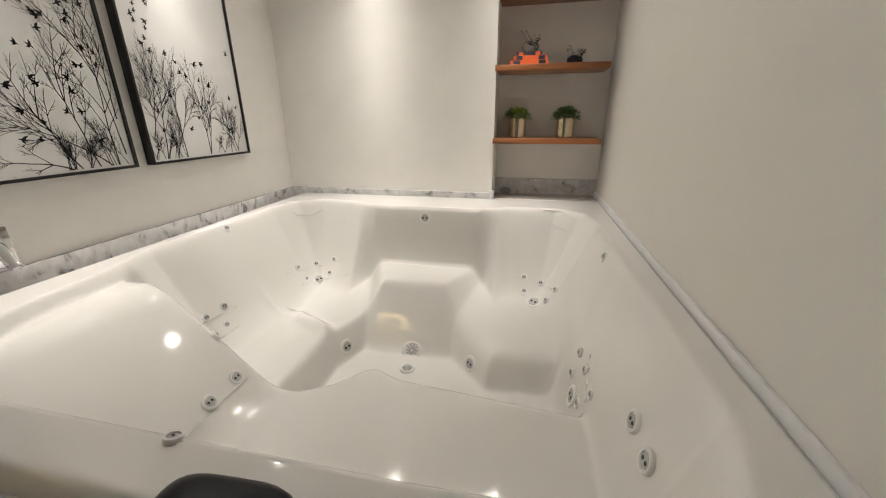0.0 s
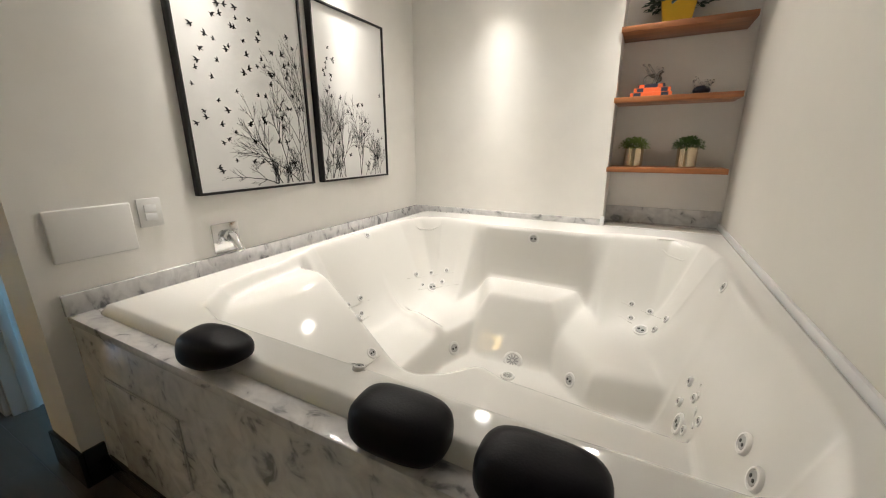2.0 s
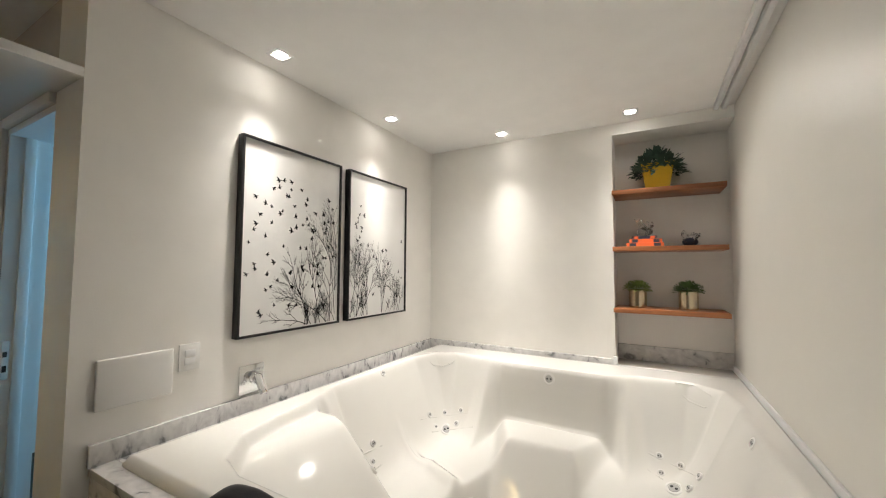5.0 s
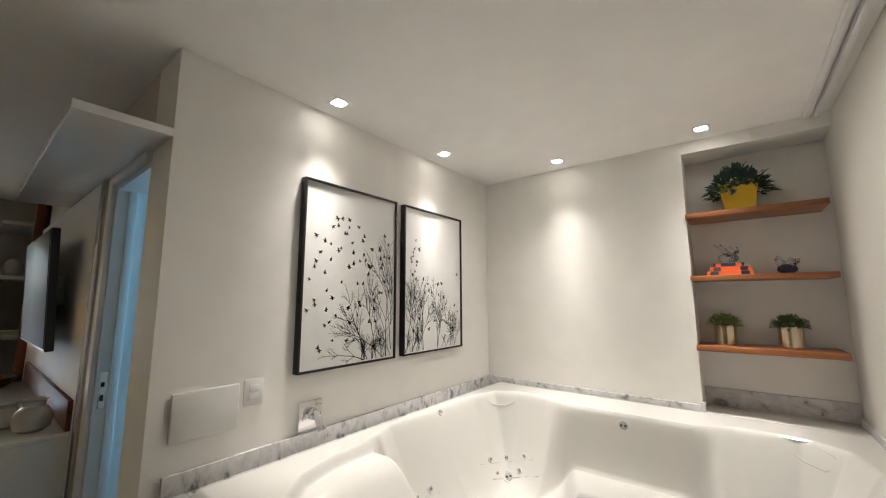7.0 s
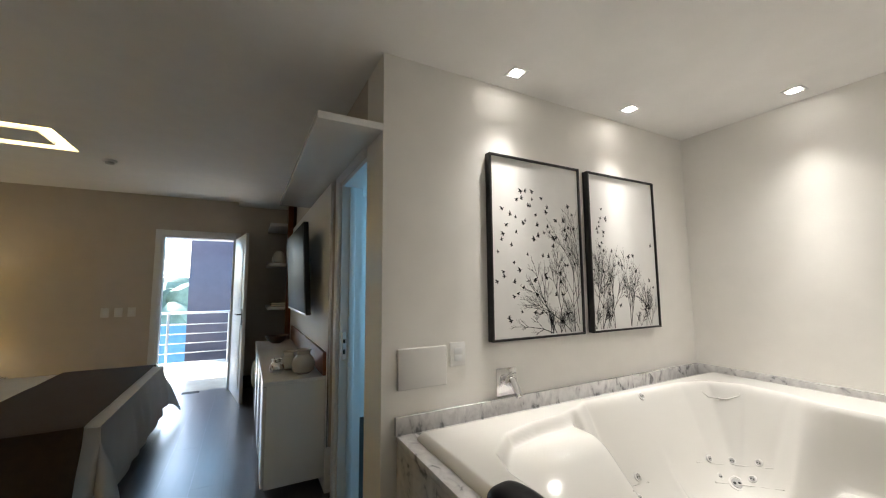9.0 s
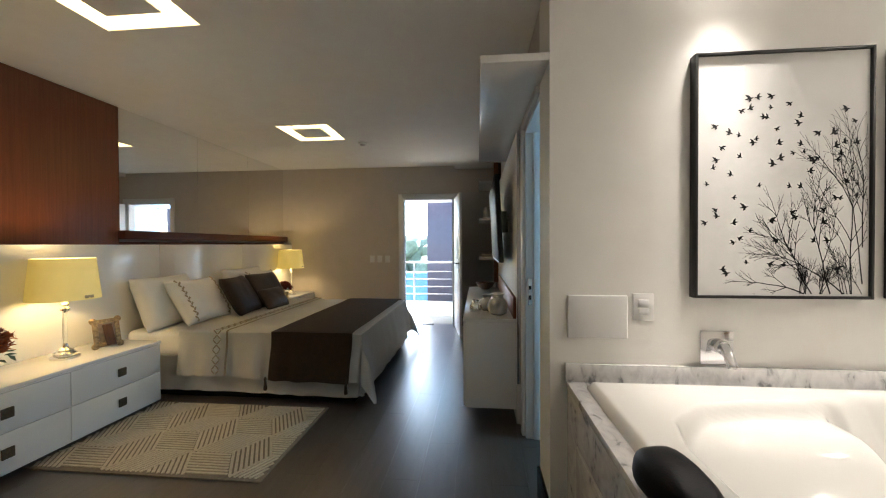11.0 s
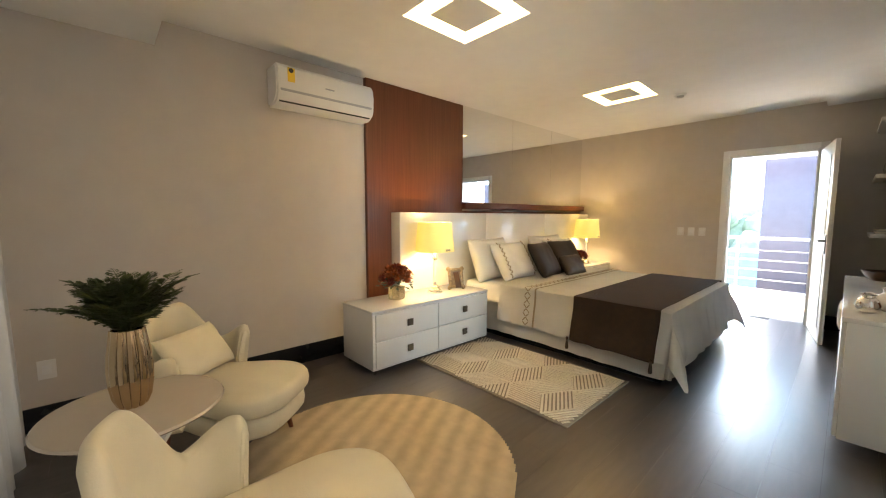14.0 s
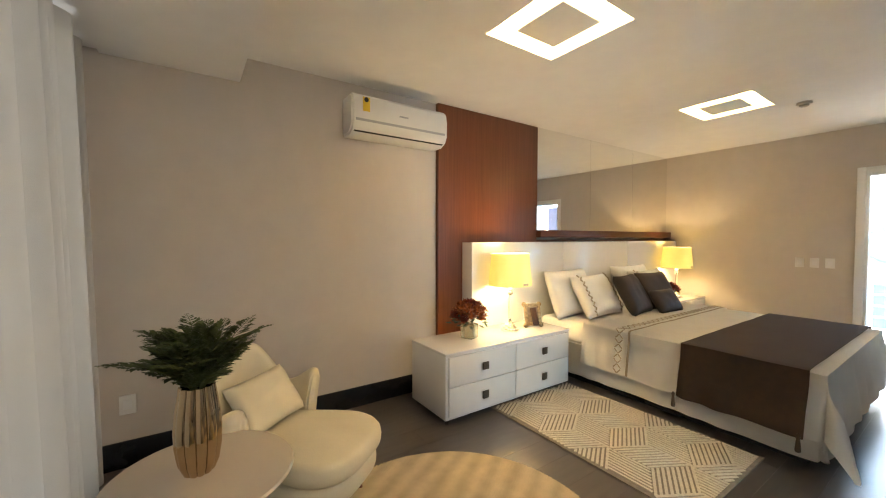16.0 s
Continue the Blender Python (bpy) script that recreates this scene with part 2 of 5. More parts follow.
def blob(sx, sy, sz, power=2.5, seg=28, bm=None, m=None):
    """A rounded cushion-like body (superellipsoid) with half sizes."""
    own = bmesh.new()
    bmesh.ops.create_uvsphere(own, u_segments=seg, v_segments=seg // 2, radius=1)
    for v in own.verts:
        n = (abs(v.co.x) ** power + abs(v.co.y) ** power + abs(v.co.z) ** power) ** (1 / power)
        v.co = Vector((v.co.x / n * sx, v.co.y / n * sy, v.co.z / n * sz))
    return join(bm, own, m)


def structure(name, bm, mat, label, category="wall", smooth=False):
    return solo(name, bm, mat, label, category, "structure", smooth=smooth)


# ---- the shell of the place ----
XW, YS, XE = -6.15, -3.5, 0.55          # far wall, bed wall, window wall
PX, PY, TY = -1.81, 0.15, 2.66          # picture wall, its corner, back wall of the tub
ZC, ZL, ZW = 2.6, 2.545, 2.43            # ceilings: bedroom, lowered, over the window
DY0, DY1, DZ = -1.4, -0.56, 2.08        # far door

floor = structure("floor", box(XW - 0.14, XE + 0.1, YS - 0.1, 3.1, -0.12, -0.004), M_GROUT, "dark brown floor of long tiles with a soft gloss", "floor")
# far wall with its door opening
bm = box(XW - 0.12, XW, YS - 0.1, DY0, 0, ZC + 0.1)
box(XW - 0.12, XW, DY1, 0.35, 0, ZC + 0.1, bm=bm)
box(XW - 0.12, XW, DY0, DY1, DZ, ZC + 0.1, bm=bm)
structure("wall_west", bm, M_TAUPE, "taupe painted wall with a doorway to the landing")
structure("wall_south", box(XW, XE + 0.1, YS - 0.1, YS, 0, ZC + 0.1), M_TAUPE, "taupe painted wall behind the bed")
structure("wall_east", box(XE, XE + 0.1, YS, 3.1, 0, ZC + 0.1), M_WALL, "off-white painted wall on the window side")
# wall of the television, with the bathroom doorway
BX0, BX1, BZ = -2.69, -2.08, 2.1
bm = box(XW, BX0, PY, PY + 0.14, 0, ZC + 0.1)
box(BX0, BX1, PY, PY + 0.14, BZ, ZC + 0.1, bm=bm)
structure("wall_north", bm, M_TAUPE, "taupe painted wall behind the television")
structure("wall_pictures", box(BX1, PX, PY, 3.1, 0, ZL + 0.08), M_WALL, "off-white wall beside the tub, hung with two prints")
# back wall with the niche
NX = -0.225
bm = box(PX, NX, TY, 3.1, 0, ZL + 0.08)
box(NX, XE, 2.93, 3.1, 0, ZL + 0.08, bm=bm)
box(NX, XE, TY, 2.93, 2.46, ZL + 0.08, bm=bm)
structure("wall_tub", bm, M_WALL, "off-white wall behind the tub with a shelf niche")
# bathroom behind the doorway
bm = box(-4.2, BX1, 2.3, 2.4, 0, 2.5)
box(-4.3, -4.2, PY + 0.14, 2.4, 0, 2.5, bm=bm)
box(-4.3, BX1, PY + 0.14, 2.4, 2.4, 2.5, bm=bm)
structure("wall_bathroom", bm, M_WHITE, "white walls of the small bathroom")
# ceilings
LY = -0.54
ceiling_lights = [(-4.22, -2.05, 0.29), (-1.84, -2.06, 0.3)]
bm = bmesh.new()
xs = [XW] + sorted(v for cx, cy, h in ceiling_lights for v in (cx - h, cx + h)) + [XE]
for i in range(5):
    if i in (1, 3):
        cx, cy, h = ceiling_lights[0 if i == 1 else 1]
        box(xs[i], xs[i + 1], YS, cy - h, ZC, ZC + 0.02, bm=bm)
        box(xs[i], xs[i + 1], cy + h, LY, ZC, ZC + 0.02, bm=bm)
    else:
        box(xs[i], xs[i + 1], YS, LY, ZC, ZC + 0.02, bm=bm)
box(XW - 0.12, XE + 0.1, YS - 0.1, 3.1, ZC + 0.14, ZC + 0.2, bm=bm)
structure("ceiling", bm, M_CEIL, "white plaster ceiling with two square light recesses", "ceiling")
bm = box(XW, XE, LY, PY, ZL, ZC + 0.05)
box(PX, XE, PY, TY, ZL, ZC + 0.05, bm=bm)
structure("ceiling_lowered", bm, M_CEIL, "lowered white plaster ceiling over the tub and the television side", "ceiling")
structure("ceiling_soffit", box(-0.35, 0.36, YS, LY, ZW, ZC - 0.002), M_CEIL, "white plaster box along the curtain", "ceiling")
# baseboards
bm = box(-1.93, 0.5, YS, YS + 0.018, 0, 0.16, 0.004)
box(XW, XW + 0.018, YS, DY0 - 0.075, 0, 0.16, 0.004, bm=bm)
box(XW, XW + 0.018, DY1 + 0.075, PY, 0, 0.16, 0.004, bm=bm)
box(BX1 + 0.001, PX + 0.016, PY - 0.016, PY, 0, 0.16, 0.004, bm=bm)
box(PX, PX + 0.016, PY, 0.22, 0, 0.16, 0.004, bm=bm)
structure("baseboard", bm, M_BASE, "glossy black baseboard", "baseboard", True)
# door casings
def casing(x0, x1, z1, bm, w=0.07, t=0.02):
    box(x0 - w, x0, -t, 0, 0, z1 + w, 0.004, bm=bm)
    box(x1, x1 + w, -t, 0, 0, z1 + w, 0.004, bm=bm)
    box(x0, x1, -t, 0, z1, z1 + w, 0.004, bm=bm)
    return bm
bm = casing(DY0, DY1, DZ, bmesh.new())
box(DY0, DY0 + 0.025, 0, 0.12, 0, DZ, bm=bm)
box(DY1 - 0.025, DY1, 0, 0.12, 0, DZ, bm=bm)
box(DY0 + 0.025, DY1 - 0.025, 0, 0.12, DZ - 0.025, DZ, bm=bm)
bm.transform(pose(XW, 0, 0, 0, 0, 90))
structure("door_frame_west", bm, M_WHITE, "white painted door casing of the landing door", "door frame", True)
bm = box(BX0 - 0.08, BX0, -0.022, 0, 0, BZ + 0.07, 0.004)
box(BX0, BX1 - 0.002, -0.022, 0, BZ, BZ + 0.07, 0.004, bm=bm)
box(BX0, BX0 + 0.03, 0, 0.14, 0, BZ, bm=bm)
box(BX0 + 0.03, BX0 + 0.045, 0.05, 0.09, 0, BZ, 0.003, bm=bm)
box(BX0 + 0.03, BX1, 0, 0.14, BZ - 0.03, BZ, bm=bm)
bm.transform(pose(0, PY, 0))
structure("door_frame_bathroom", bm, M_WHITE, "white painted door casing of the bathroom", "door frame", True)

# ---- landing beyond the far door ----
M_LANDING = material("pale_landing_tile", (0.55, 0.5, 0.42), 0.25, vary=0.06)
M_GROUND = material("pale_paving", (0.4, 0.39, 0.37), 0.8, vary=0.1, scale=0.4)
M_POOLBLUE = material("blue_painted_wall", (0.12, 0.3, 0.45), 0.5, vary=0.08)
# foliage green is lightened to carry the haze of distance
M_HEDGE = material("haze_paled_foliage", (0.16, 0.22, 0.16), 0.9, vary=0.4, scale=0.6)
structure("floor_landing", box(-8.75, XW - 0.14, -3.4, 1.2, -0.12, -0.002), M_LANDING, "pale tiled floor of the landing", "floor")
bm = box(-8.75, XW - 0.12, -3.5, -3.4, -0.1, 2.7)
box(-8.75, XW - 0.12, 1.2, 1.3, -0.1, 2.7, bm=bm)
structure("wall_landing", bm, M_WHITE, "white side walls of the landing")
structure("ceiling_landing", box(-8.75, XW - 0.12, -3.5, 1.3, 2.3, 2.4), M_CEIL, "white ceiling of the landing", "ceiling")
structure("ground", box(-400, -9.0, -400, 400, -3.2, -3.0), M_GROUND, "pale paved ground outside", "ground")
structure("wall_outside", box(-9.7, -9.4, -1.44, 1.6, -3.0, 5.0), M_MAUVE, "mauve grey rendered wall across the landing")
structure("wall_outside_low", box(-14.3, -14.0, -9, 3, -3.0, 0.25), M_POOLBLUE, "low blue painted wall outside")
rng = random.Random(4)
bm = bmesh.new()
for i in range(140):
    y, x = rng.uniform(-40, 20), rng.uniform(-66, -58)
    own = bmesh.new()
    bmesh.ops.create_icosphere(own, subdivisions=2, radius=rng.uniform(1.2, 3.4))
    for v in own.verts:
        v.co *= 1 + 0.35 * noise.noise(v.co * 0.9 + Vector((i, 0, 0)))
    join(bm, own, Matrix.Translation((x, y, rng.uniform(-3, 1.5))))
solo("distant_trees", bm, M_HEDGE, "green tree line far beyond the landing, haze put into its pale colour", "trees", "stuff")

rail = thing("railing", "brushed steel railing with thin bars along the landing", "railing", pose(-8.5, 0, 0))
for i, y in enumerate((-2.6, -1.62, -0.66, 0.3)):
    part("post", tube([(0, y, -0.002), (0, y, 0.9)], 0.021, 14), M_STEEL, rail)
part("handrail", tube([(0, -3.4, 0.92), (0, 1.2, 0.92)], 0.024, 14), M_STEEL, rail)
for z in (0.2, 0.37, 0.54, 0.71):
    part("bar", tube([(0.0, -3.4, z), (0.0, 1.2, z)], 0.008, 8), M_STEEL, rail)

# far door leaf, standing open
leaf = thing("door_1", "white painted door leaf standing wide open", "door", pose(XW + 0.03, DY1 + 0.005, 0.005, 0, 0, 9), kind="structure")
bm = box(0, 0.82, 0, 0.035, 0, 2.05, 0.003)
for z0, z1 in ((0.14, 0.95), (1.1, 1.92)):
    box(0.13, 0.69, -0.006, 0.0, z0, z1, 0.004, bm=bm)
part("leaf", bm, M_WHITE, leaf)
bm = box(0.74, 0.78, -0.008, -0.001, 0.92, 1.12, 0.002)
tube([(0.76, -0.004, 1.05), (0.76, -0.05, 1.05), (0.65, -0.055, 1.05)], 0.009, 10, bm=bm)
part("door_handle", bm, material("dark_handle_metal", (0.1, 0.1, 0.1), 0.3, metal=1), leaf, "dark metal lever handle")
strike = thing("strike_plate", "chrome lock plate on the bathroom door jamb", "lock plate", pose(BX0 + 0.03, PY + 0.028, 1.0))
bm = box(0, 0.002, -0.014, 0.014, -0.09, 0.09, 0.0008)
part("plate", bm, M_CHROME, strike)
# no holes are cut; dark raised pieces carry their shade
for z0, z1 in ((-0.055, -0.025), (0.015, 0.04)):
    part("latch_hole_shade", box(0.0021, 0.004, -0.007, 0.007, z0, z1), M_DARKP, strike, smooth=False)

# ---- tub corner: deck, tub, fittings ----
ZD = 0.71
bm = box(PX, XE - 0.05, 0.22, 0.30, ZD - 0.03, ZD, 0.003)
box(PX, XE - 0.05, 0.226, 0.25, 0.0, ZD - 0.03, bm=bm)
box(PX, -1.70, 0.30, TY, ZD - 0.03, ZD, 0.003, bm=bm)
surround = structure("tub_surround", bm, M_MARBLE, "grey and white marble front and deck round the tub", "tub surround", True)
panel = thing("access_panel", "grey marble access panel in the tub front", "access panel")
part("slab", box(-1.63, -1.17, 0.219, 0.2255, 0.1, 0.5, 0.0015), M_MARBLE, panel)
part("joint", box(-1.636, -1.164, 0.2225, 0.2258, 0.094, 0.506), M_GREYP, panel)
bm = box(-1.17, XE - 0.05, -0.16, 0.2255, 0.205, 0.235, 0.003)
box(-1.16, XE - 0.05, -0.15, 0.2255, 0, 0.205, bm=bm)
structure("tub_step", bm, M_MARBLE, "grey and white marble step before the tub", "step", True)
structure("tub_plinth", box(PX + 0.016, -1.17, 0.21, 0.2255, 0, 0.094, 0.002), M_BASE, "glossy black plinth under the marble front", "baseboard", True)
bm = box(PX, PX + 0.02, 0.215, TY, ZD, 0.79, 0.002)
box(PX + 0.02, NX + 0.015, TY - 0.02, TY, ZD, 0.79, 0.002, bm=bm)
box(NX + 0.002, 0.515, 2.91, 2.93, ZD + 0.02, 0.86, 0.002, bm=bm)
structure("upstand", bm, M_MARBLE, "low marble upstand round the tub", "trim", True)
structure("upstand_cap", box(NX - 0.012, NX + 0.016, TY - 0.024, TY + 0.0, ZD + 0.03, 0.81, 0.003), M_WHITE, "small white end piece of the upstand", "trim", True)

# side panel, its foot strip and the ceiling track
structure("side_panel", box(0.518, XE, -0.53, 2.91, 0.0, ZL - 0.004, 0.002), material("cream_panel", (0.7, 0.68, 0.63), 0.5, vary=0.015), "smooth cream panel beside the tub", "wall panel")
structure("panel_foot", box(0.506, 0.5175, 0.22, 2.91, ZD, 0.78, 0.002), M_WHITE, "white strip at the foot of the panel", "trim", True)
bm = box(0.40, 0.425, -0.5, 2.62, ZL - 0.035, ZL, 0.003)
box(0.445, 0.47, -0.5, 2.62, ZL - 0.035, ZL, 0.003, bm=bm)
structure("ceiling_track", bm, M_WHITE, "white double track under the ceiling", "track", True)


def smooth01(t):
    t = np.clip(t, 0, 1)
    return t * t * (3 - 2 * t)


def inside(px, py, poly):
    """Mask of the points of a grid that lie within a polygon."""
    hit = np.zeros(px.shape, bool)
    for (xa, ya), (xb, yb) in zip(poly, poly[1:] + poly[:1]):
        if ya != yb:
            hit ^= ((ya > py) != (yb > py)) & (px < (xb - xa) * (py - ya) / (yb - ya) + xa)
    return hit


def blur(h, n, passes=2):
    for _ in range(passes):
        for ax in (0, 1):
            p = np.pad(h, [(n, n) if a == ax else (0, 0) for a in (0, 1)], mode="edge")
            c = np.cumsum(p, axis=ax)
            c = np.concatenate([np.zeros_like(np.take(c, [0], ax)), c], axis=ax)
            k = 2 * n + 1
            size = h.shape[ax]
            h = (np.take(c, range(k, k + size), ax) - np.take(c, range(0, size), ax)) / k
    return h


# the shell as a relief: rim, seats, bench, lounge, foot well
TX0, TX1, TY0, TY1, ZR = -1.715, 0.502, 0.285, 2.64, 0.752
step = 0.0092
gx, gy = np.meshgrid(np.arange(TX0, TX1 + step / 2, step), np.arange(TY0, TY1 + step / 2, step))


def outline_distance(poly):
    """Signed distance of each spot of the plan to a polygon, negative within."""
    best = np.full(gx.shape, 9.0)
    for (xa, ya), (xb, yb) in zip(poly, poly[1:] + poly[:1]):
        ll = (xb - xa) ** 2 + (yb - ya) ** 2
        t = np.clip(((gx - xa) * (xb - xa) + (gy - ya) * (yb - ya)) / ll, 0, 1)
        best = np.minimum(best, np.hypot(gx - xa - t * (xb - xa), gy - ya - t * (yb - ya)))
    return np.where(inside(gx, gy, poly), -best, best)


def higher(a, b, k):
    """The higher of two surfaces, with a fillet."""
    h = np.clip(0.5 + 0.5 * (a - b) / k, 0, 1)
    return b + (a - b) * h + k * h * (1 - h)


def lower(a, b, k):
    return -higher(-a, -b, k)


def plateau(poly, top, fall, edge=0.012):
    """A raised part with a rounded edge that falls off steeply."""
    d = outline_distance(poly)
    return top - fall * 0.5 * (d + np.sqrt(d * d + edge * edge))


basin = [(-1.36, 0.47), (-1.22, 0.425), (0.22, 0.425), (0.37, 0.49), (0.425, 0.68), (0.405, 2.05), (0.36, 2.30), (0.2, 2.41), (-0.08, 2.40), (-0.22, 2.325), (-0.26, 2.30),
         (-0.97, 2.30), (-1.0, 2.31), (-1.16, 2.39), (-1.40, 2.41), (-1.56, 2.31), (-1.625, 2.1), (-1.645, 1.25), (-1.60, 1.16), (-1.55, 1.0), (-1.535, 0.8), (-1.49, 0.62)]
deep = np.maximum(0, -outline_distance(basin))
behind = smooth01((gx + 1.1) / 0.2) * smooth01((-0.13 - gx) / 0.2) * smooth01((gy - 1.7) / 0.2)
right_side = smooth01((gx - 0.0) / 0.2) * smooth01((2.0 - gy) / 0.4)
near = np.maximum(smooth01((0.75 - gy) / 0.2) * smooth01((0.1 - gx) / 0.3), smooth01((1.14 - gy) / 0.05) * smooth01((-1.2 - gx) / 0.1))
fall = 2.35 + 9.0 * behind + 1.2 * right_side + 5.0 * near
wall = lower(ZR + 0.02 - fall * deep, np.full(gx.shape, ZR), 0.05)
relief = np.full(gx.shape, 0.0)
relief = higher(relief, plateau([(-1.7, 1.66), (-1.0, 1.57), (-0.90, 1.86), (-0.82, 1.98), (-0.9, 2.5), (-1.7, 2.5)], 0.18 + 0.08 * smooth01((gy - 1.75) / 0.6), 3.2), 0.03)
relief = higher(relief, plateau([(-1.7, 1.0), (-1.0, 1.0), (-1.0, 1.57), (-1.2, 1.69), (-1.7, 1.72)], 0.185 + 0.06 * smooth01((-1.15 - gx) / 0.35), 3.6), 0.025)
ridge = np.hypot((gy - 1.72 + 0.45 * np.maximum(0, gx + 1.25)) / 0.05, np.maximum(0, gx + 1.0) / 0.03)
relief = relief + 0.045 * np.exp(-ridge ** 2) * smooth01((-0.97 - gx) / 0.06)
relief = higher(relief, plateau([(-0.42, 2.0), (-0.33, 1.86), (-0.11, 1.61), (0.6, 1.66), (0.6, 2.6), (-0.3, 2.6)], 0.178 + 0.1 * smooth01((gy - 1.7) / 0.55), 2.8, 0.03), 0.04)
relief = higher(relief, plateau([(-0.97, 2.31), (-0.82, 1.98), (-0.42, 2.0), (-0.26, 2.31)], 0.362, 1.6, 0.015), 0.05)
relief = higher(relief, wall, 0.22 - 0.195 * np.maximum(behind, near) - 0.1 * right_side * (1 - np.maximum(behind, near)))
back = higher(np.full(gx.shape, 0.262), 0.27 + 0.965 * (-0.955 - gx), 0.07)
back = lower(back, np.full(gx.shape, 0.695), 0.06)
lounge = plateau([(-1.8, 0.3), (-1.8, 1.085), (-0.955, 1.09), (-0.842, 1.10), (-0.733, 1.167), (-0.64, 1.28), (-0.59, 1.30), (-0.464, 1.25), (-0.232, 1.231), (0.069, 1.203), (0.6, 1.16), (0.6, 0.3)], back, 5.0)
relief = higher(relief, lounge, 0.03)
relief = np.where(deep > 0, relief, ZR)
relief = lower(relief, np.full(gx.shape, ZR), 0.012)
relief = blur(relief, 1, 1)
dist = np.minimum(gx - TX0, gy - TY0)
relief = relief - 0.03 * (1 - smooth01(dist / 0.03)) ** 2
bm = bmesh.new()
ny, nx = gx.shape
grid = [[bm.verts.new((gx[j, i], gy[j, i], relief[j, i])) for i in range(nx)] for j in range(ny)]
for j in range(ny - 1):
    for i in range(nx - 1):
        bm.faces.new((grid[j][i], grid[j][i + 1], grid[j + 1][i + 1], grid[j + 1][i]))
edge = [grid[0][i] for i in range(nx)] + [grid[j][nx - 1] for j in range(1, ny)] + [grid[ny - 1][i] for i in range(nx - 2, -1, -1)] + [grid[j][0] for j in range(ny - 2, 0, -1)]
low = [bm.verts.new((v.co.x, v.co.y, ZD - 0.008)) for v in edge]
for k in range(len(edge)):
    bm.faces.new((edge[k], low[k], low[(k + 1) % len(edge)], edge[(k + 1) % len(edge)]))
bath = thing("whirlpool_tub", "large white acrylic whirlpool tub with moulded seats, empty", "bathtub")
part("shell", bm, M_ACRYL, bath, angle=179)
bm = box(NX + 0.003, 0.502, TY1 + 0.001, 2.909, ZD - 0.03, ZR - 0.004, 0.004)
part("rear_ledge", bm, M_ACRYL, bath)


def shell_at(x, y):
    """Height and normal of the shell above a spot of the plan."""
    i, j = int(round((x - TX0) / step)), int(round((y - TY0) / step))
    i, j = min(max(i, 2), nx - 3), min(max(j, 2), ny - 3)
    n = Vector((-(relief[j, i + 2] - relief[j, i - 2]) / (4 * step), -(relief[j + 2, i] - relief[j - 2, i]) / (4 * step), 1)).normalized()
    return Vector((x, y, float(relief[j, i]))), n


def on_wall(eye, through_point):
    """Where a line from one spot towards another first meets the shell."""
    a, b = Vector(eye), Vector(through_point)
    for k in range(700):
        p = a + (b - a) * (0.4 + k * 0.002)
        if TX0 < p.x < TX1 and TY0 < p.y < TY1:
            q, n = shell_at(p.x, p.y)
            if p.z <= q.z:
                return p, n
    return b, Vector((0, 0, 1))


def jet(p, n, r, name="jet", suction=False):
    r *= 1.4
    m = Matrix.Translation(p) @ n.to_track_quat("Z", "Y").to_matrix().to_4x4()
    bm = lathe([(r, -0.006), (r, 0.004), (r * 0.92, 0.008), (r * 0.72, 0.009), (r * 0.66, 0.004)], 24, m=m)
    ring = part(name, bm, M_PLASTIC, bath)
    if suction:
        bm = bmesh.new()
        for k in range(10):
            a = k * math.pi / 5
            own = box(r * 0.15, r * 0.6, -r * 0.06, r * 0.06, 0.004, 0.0085)
            join(bm, own, m @ pose(0, 0, 0, 0, 0, math.degrees(a)))
        part("slot", bm, M_GREYP, ring, smooth=False)
    else:
        bm = lathe([(r * 0.6, 0.003), (r * 0.58, 0.007), (r * 0.2, 0.0075)], 18, m=m)
        part("nozzle", bm, M_GREYP, ring)
        # dark discs on the nozzle, coloured as the shade of its holes
        bm = bmesh.new()
        for s in ((-0.28, 0), (0.28, 0)) if r > 0.02 else ((0, 0),):
            lathe([(r * 0.17, 0.0078), (r * 0.16, 0.009)], 10, bm=bm, m=m @ Matrix.Translation((s[0] * r, s[1], 0)))
        part("nozzle_hole_shade", bm, M_DARKP, ring)


SPOT_ABOVE = (0.020, -0.049, 1.303)
for p in ((-1.277, 2.012, 0.300), (0.096, 1.971, 0.300), (0.231, 1.219, 0.300)):
    jet(*on_wall(SPOT_ABOVE, p), 0.034)
for p in ((-0.946, 1.685, 0.050), (-0.222, 1.676, 0.050)):
    jet(*on_wall(SPOT_ABOVE, p), 0.031)
for p in ((0.341, 0.909, 0.500), (0.339, 0.778, 0.500)):
    jet(*on_wall(SPOT_ABOVE, p), 0.024)
for p, r in zip(((-1.037, 0.989, 0.360), (-1.033, 0.855, 0.360), (-1.028, 0.729, 0.360)), (0.02, 0.02, 0.012)):
    jet(*on_wall(SPOT_ABOVE, p), r)
for p in ((-1.539, 2.181, 0.300), (-1.450, 2.275, 0.300), (-1.363, 2.385, 0.300), (-1.366, 2.009, 0.300), (-1.266, 2.138, 0.300), (0.035, 2.328, 0.300), (0.142, 2.253, 0.300), (0.227, 2.173, 0.300), (0.040, 2.108, 0.300), (0.165, 2.010, 0.300)):
    jet(*on_wall(SPOT_ABOVE, p), 0.0155)
for p in ((0.281, 1.443, 0.350), (0.233, 1.290, 0.350), (0.286, 1.325, 0.350), (0.288, 1.182, 0.350), (0.236, 1.123, 0.350), (-1.535, 1.370, 0.350), (-1.541, 1.497, 0.350), (-1.381, 1.330, 0.350), (-1.359, 1.246, 0.350)):
    jet(*on_wall(SPOT_ABOVE, p), 0.0155)
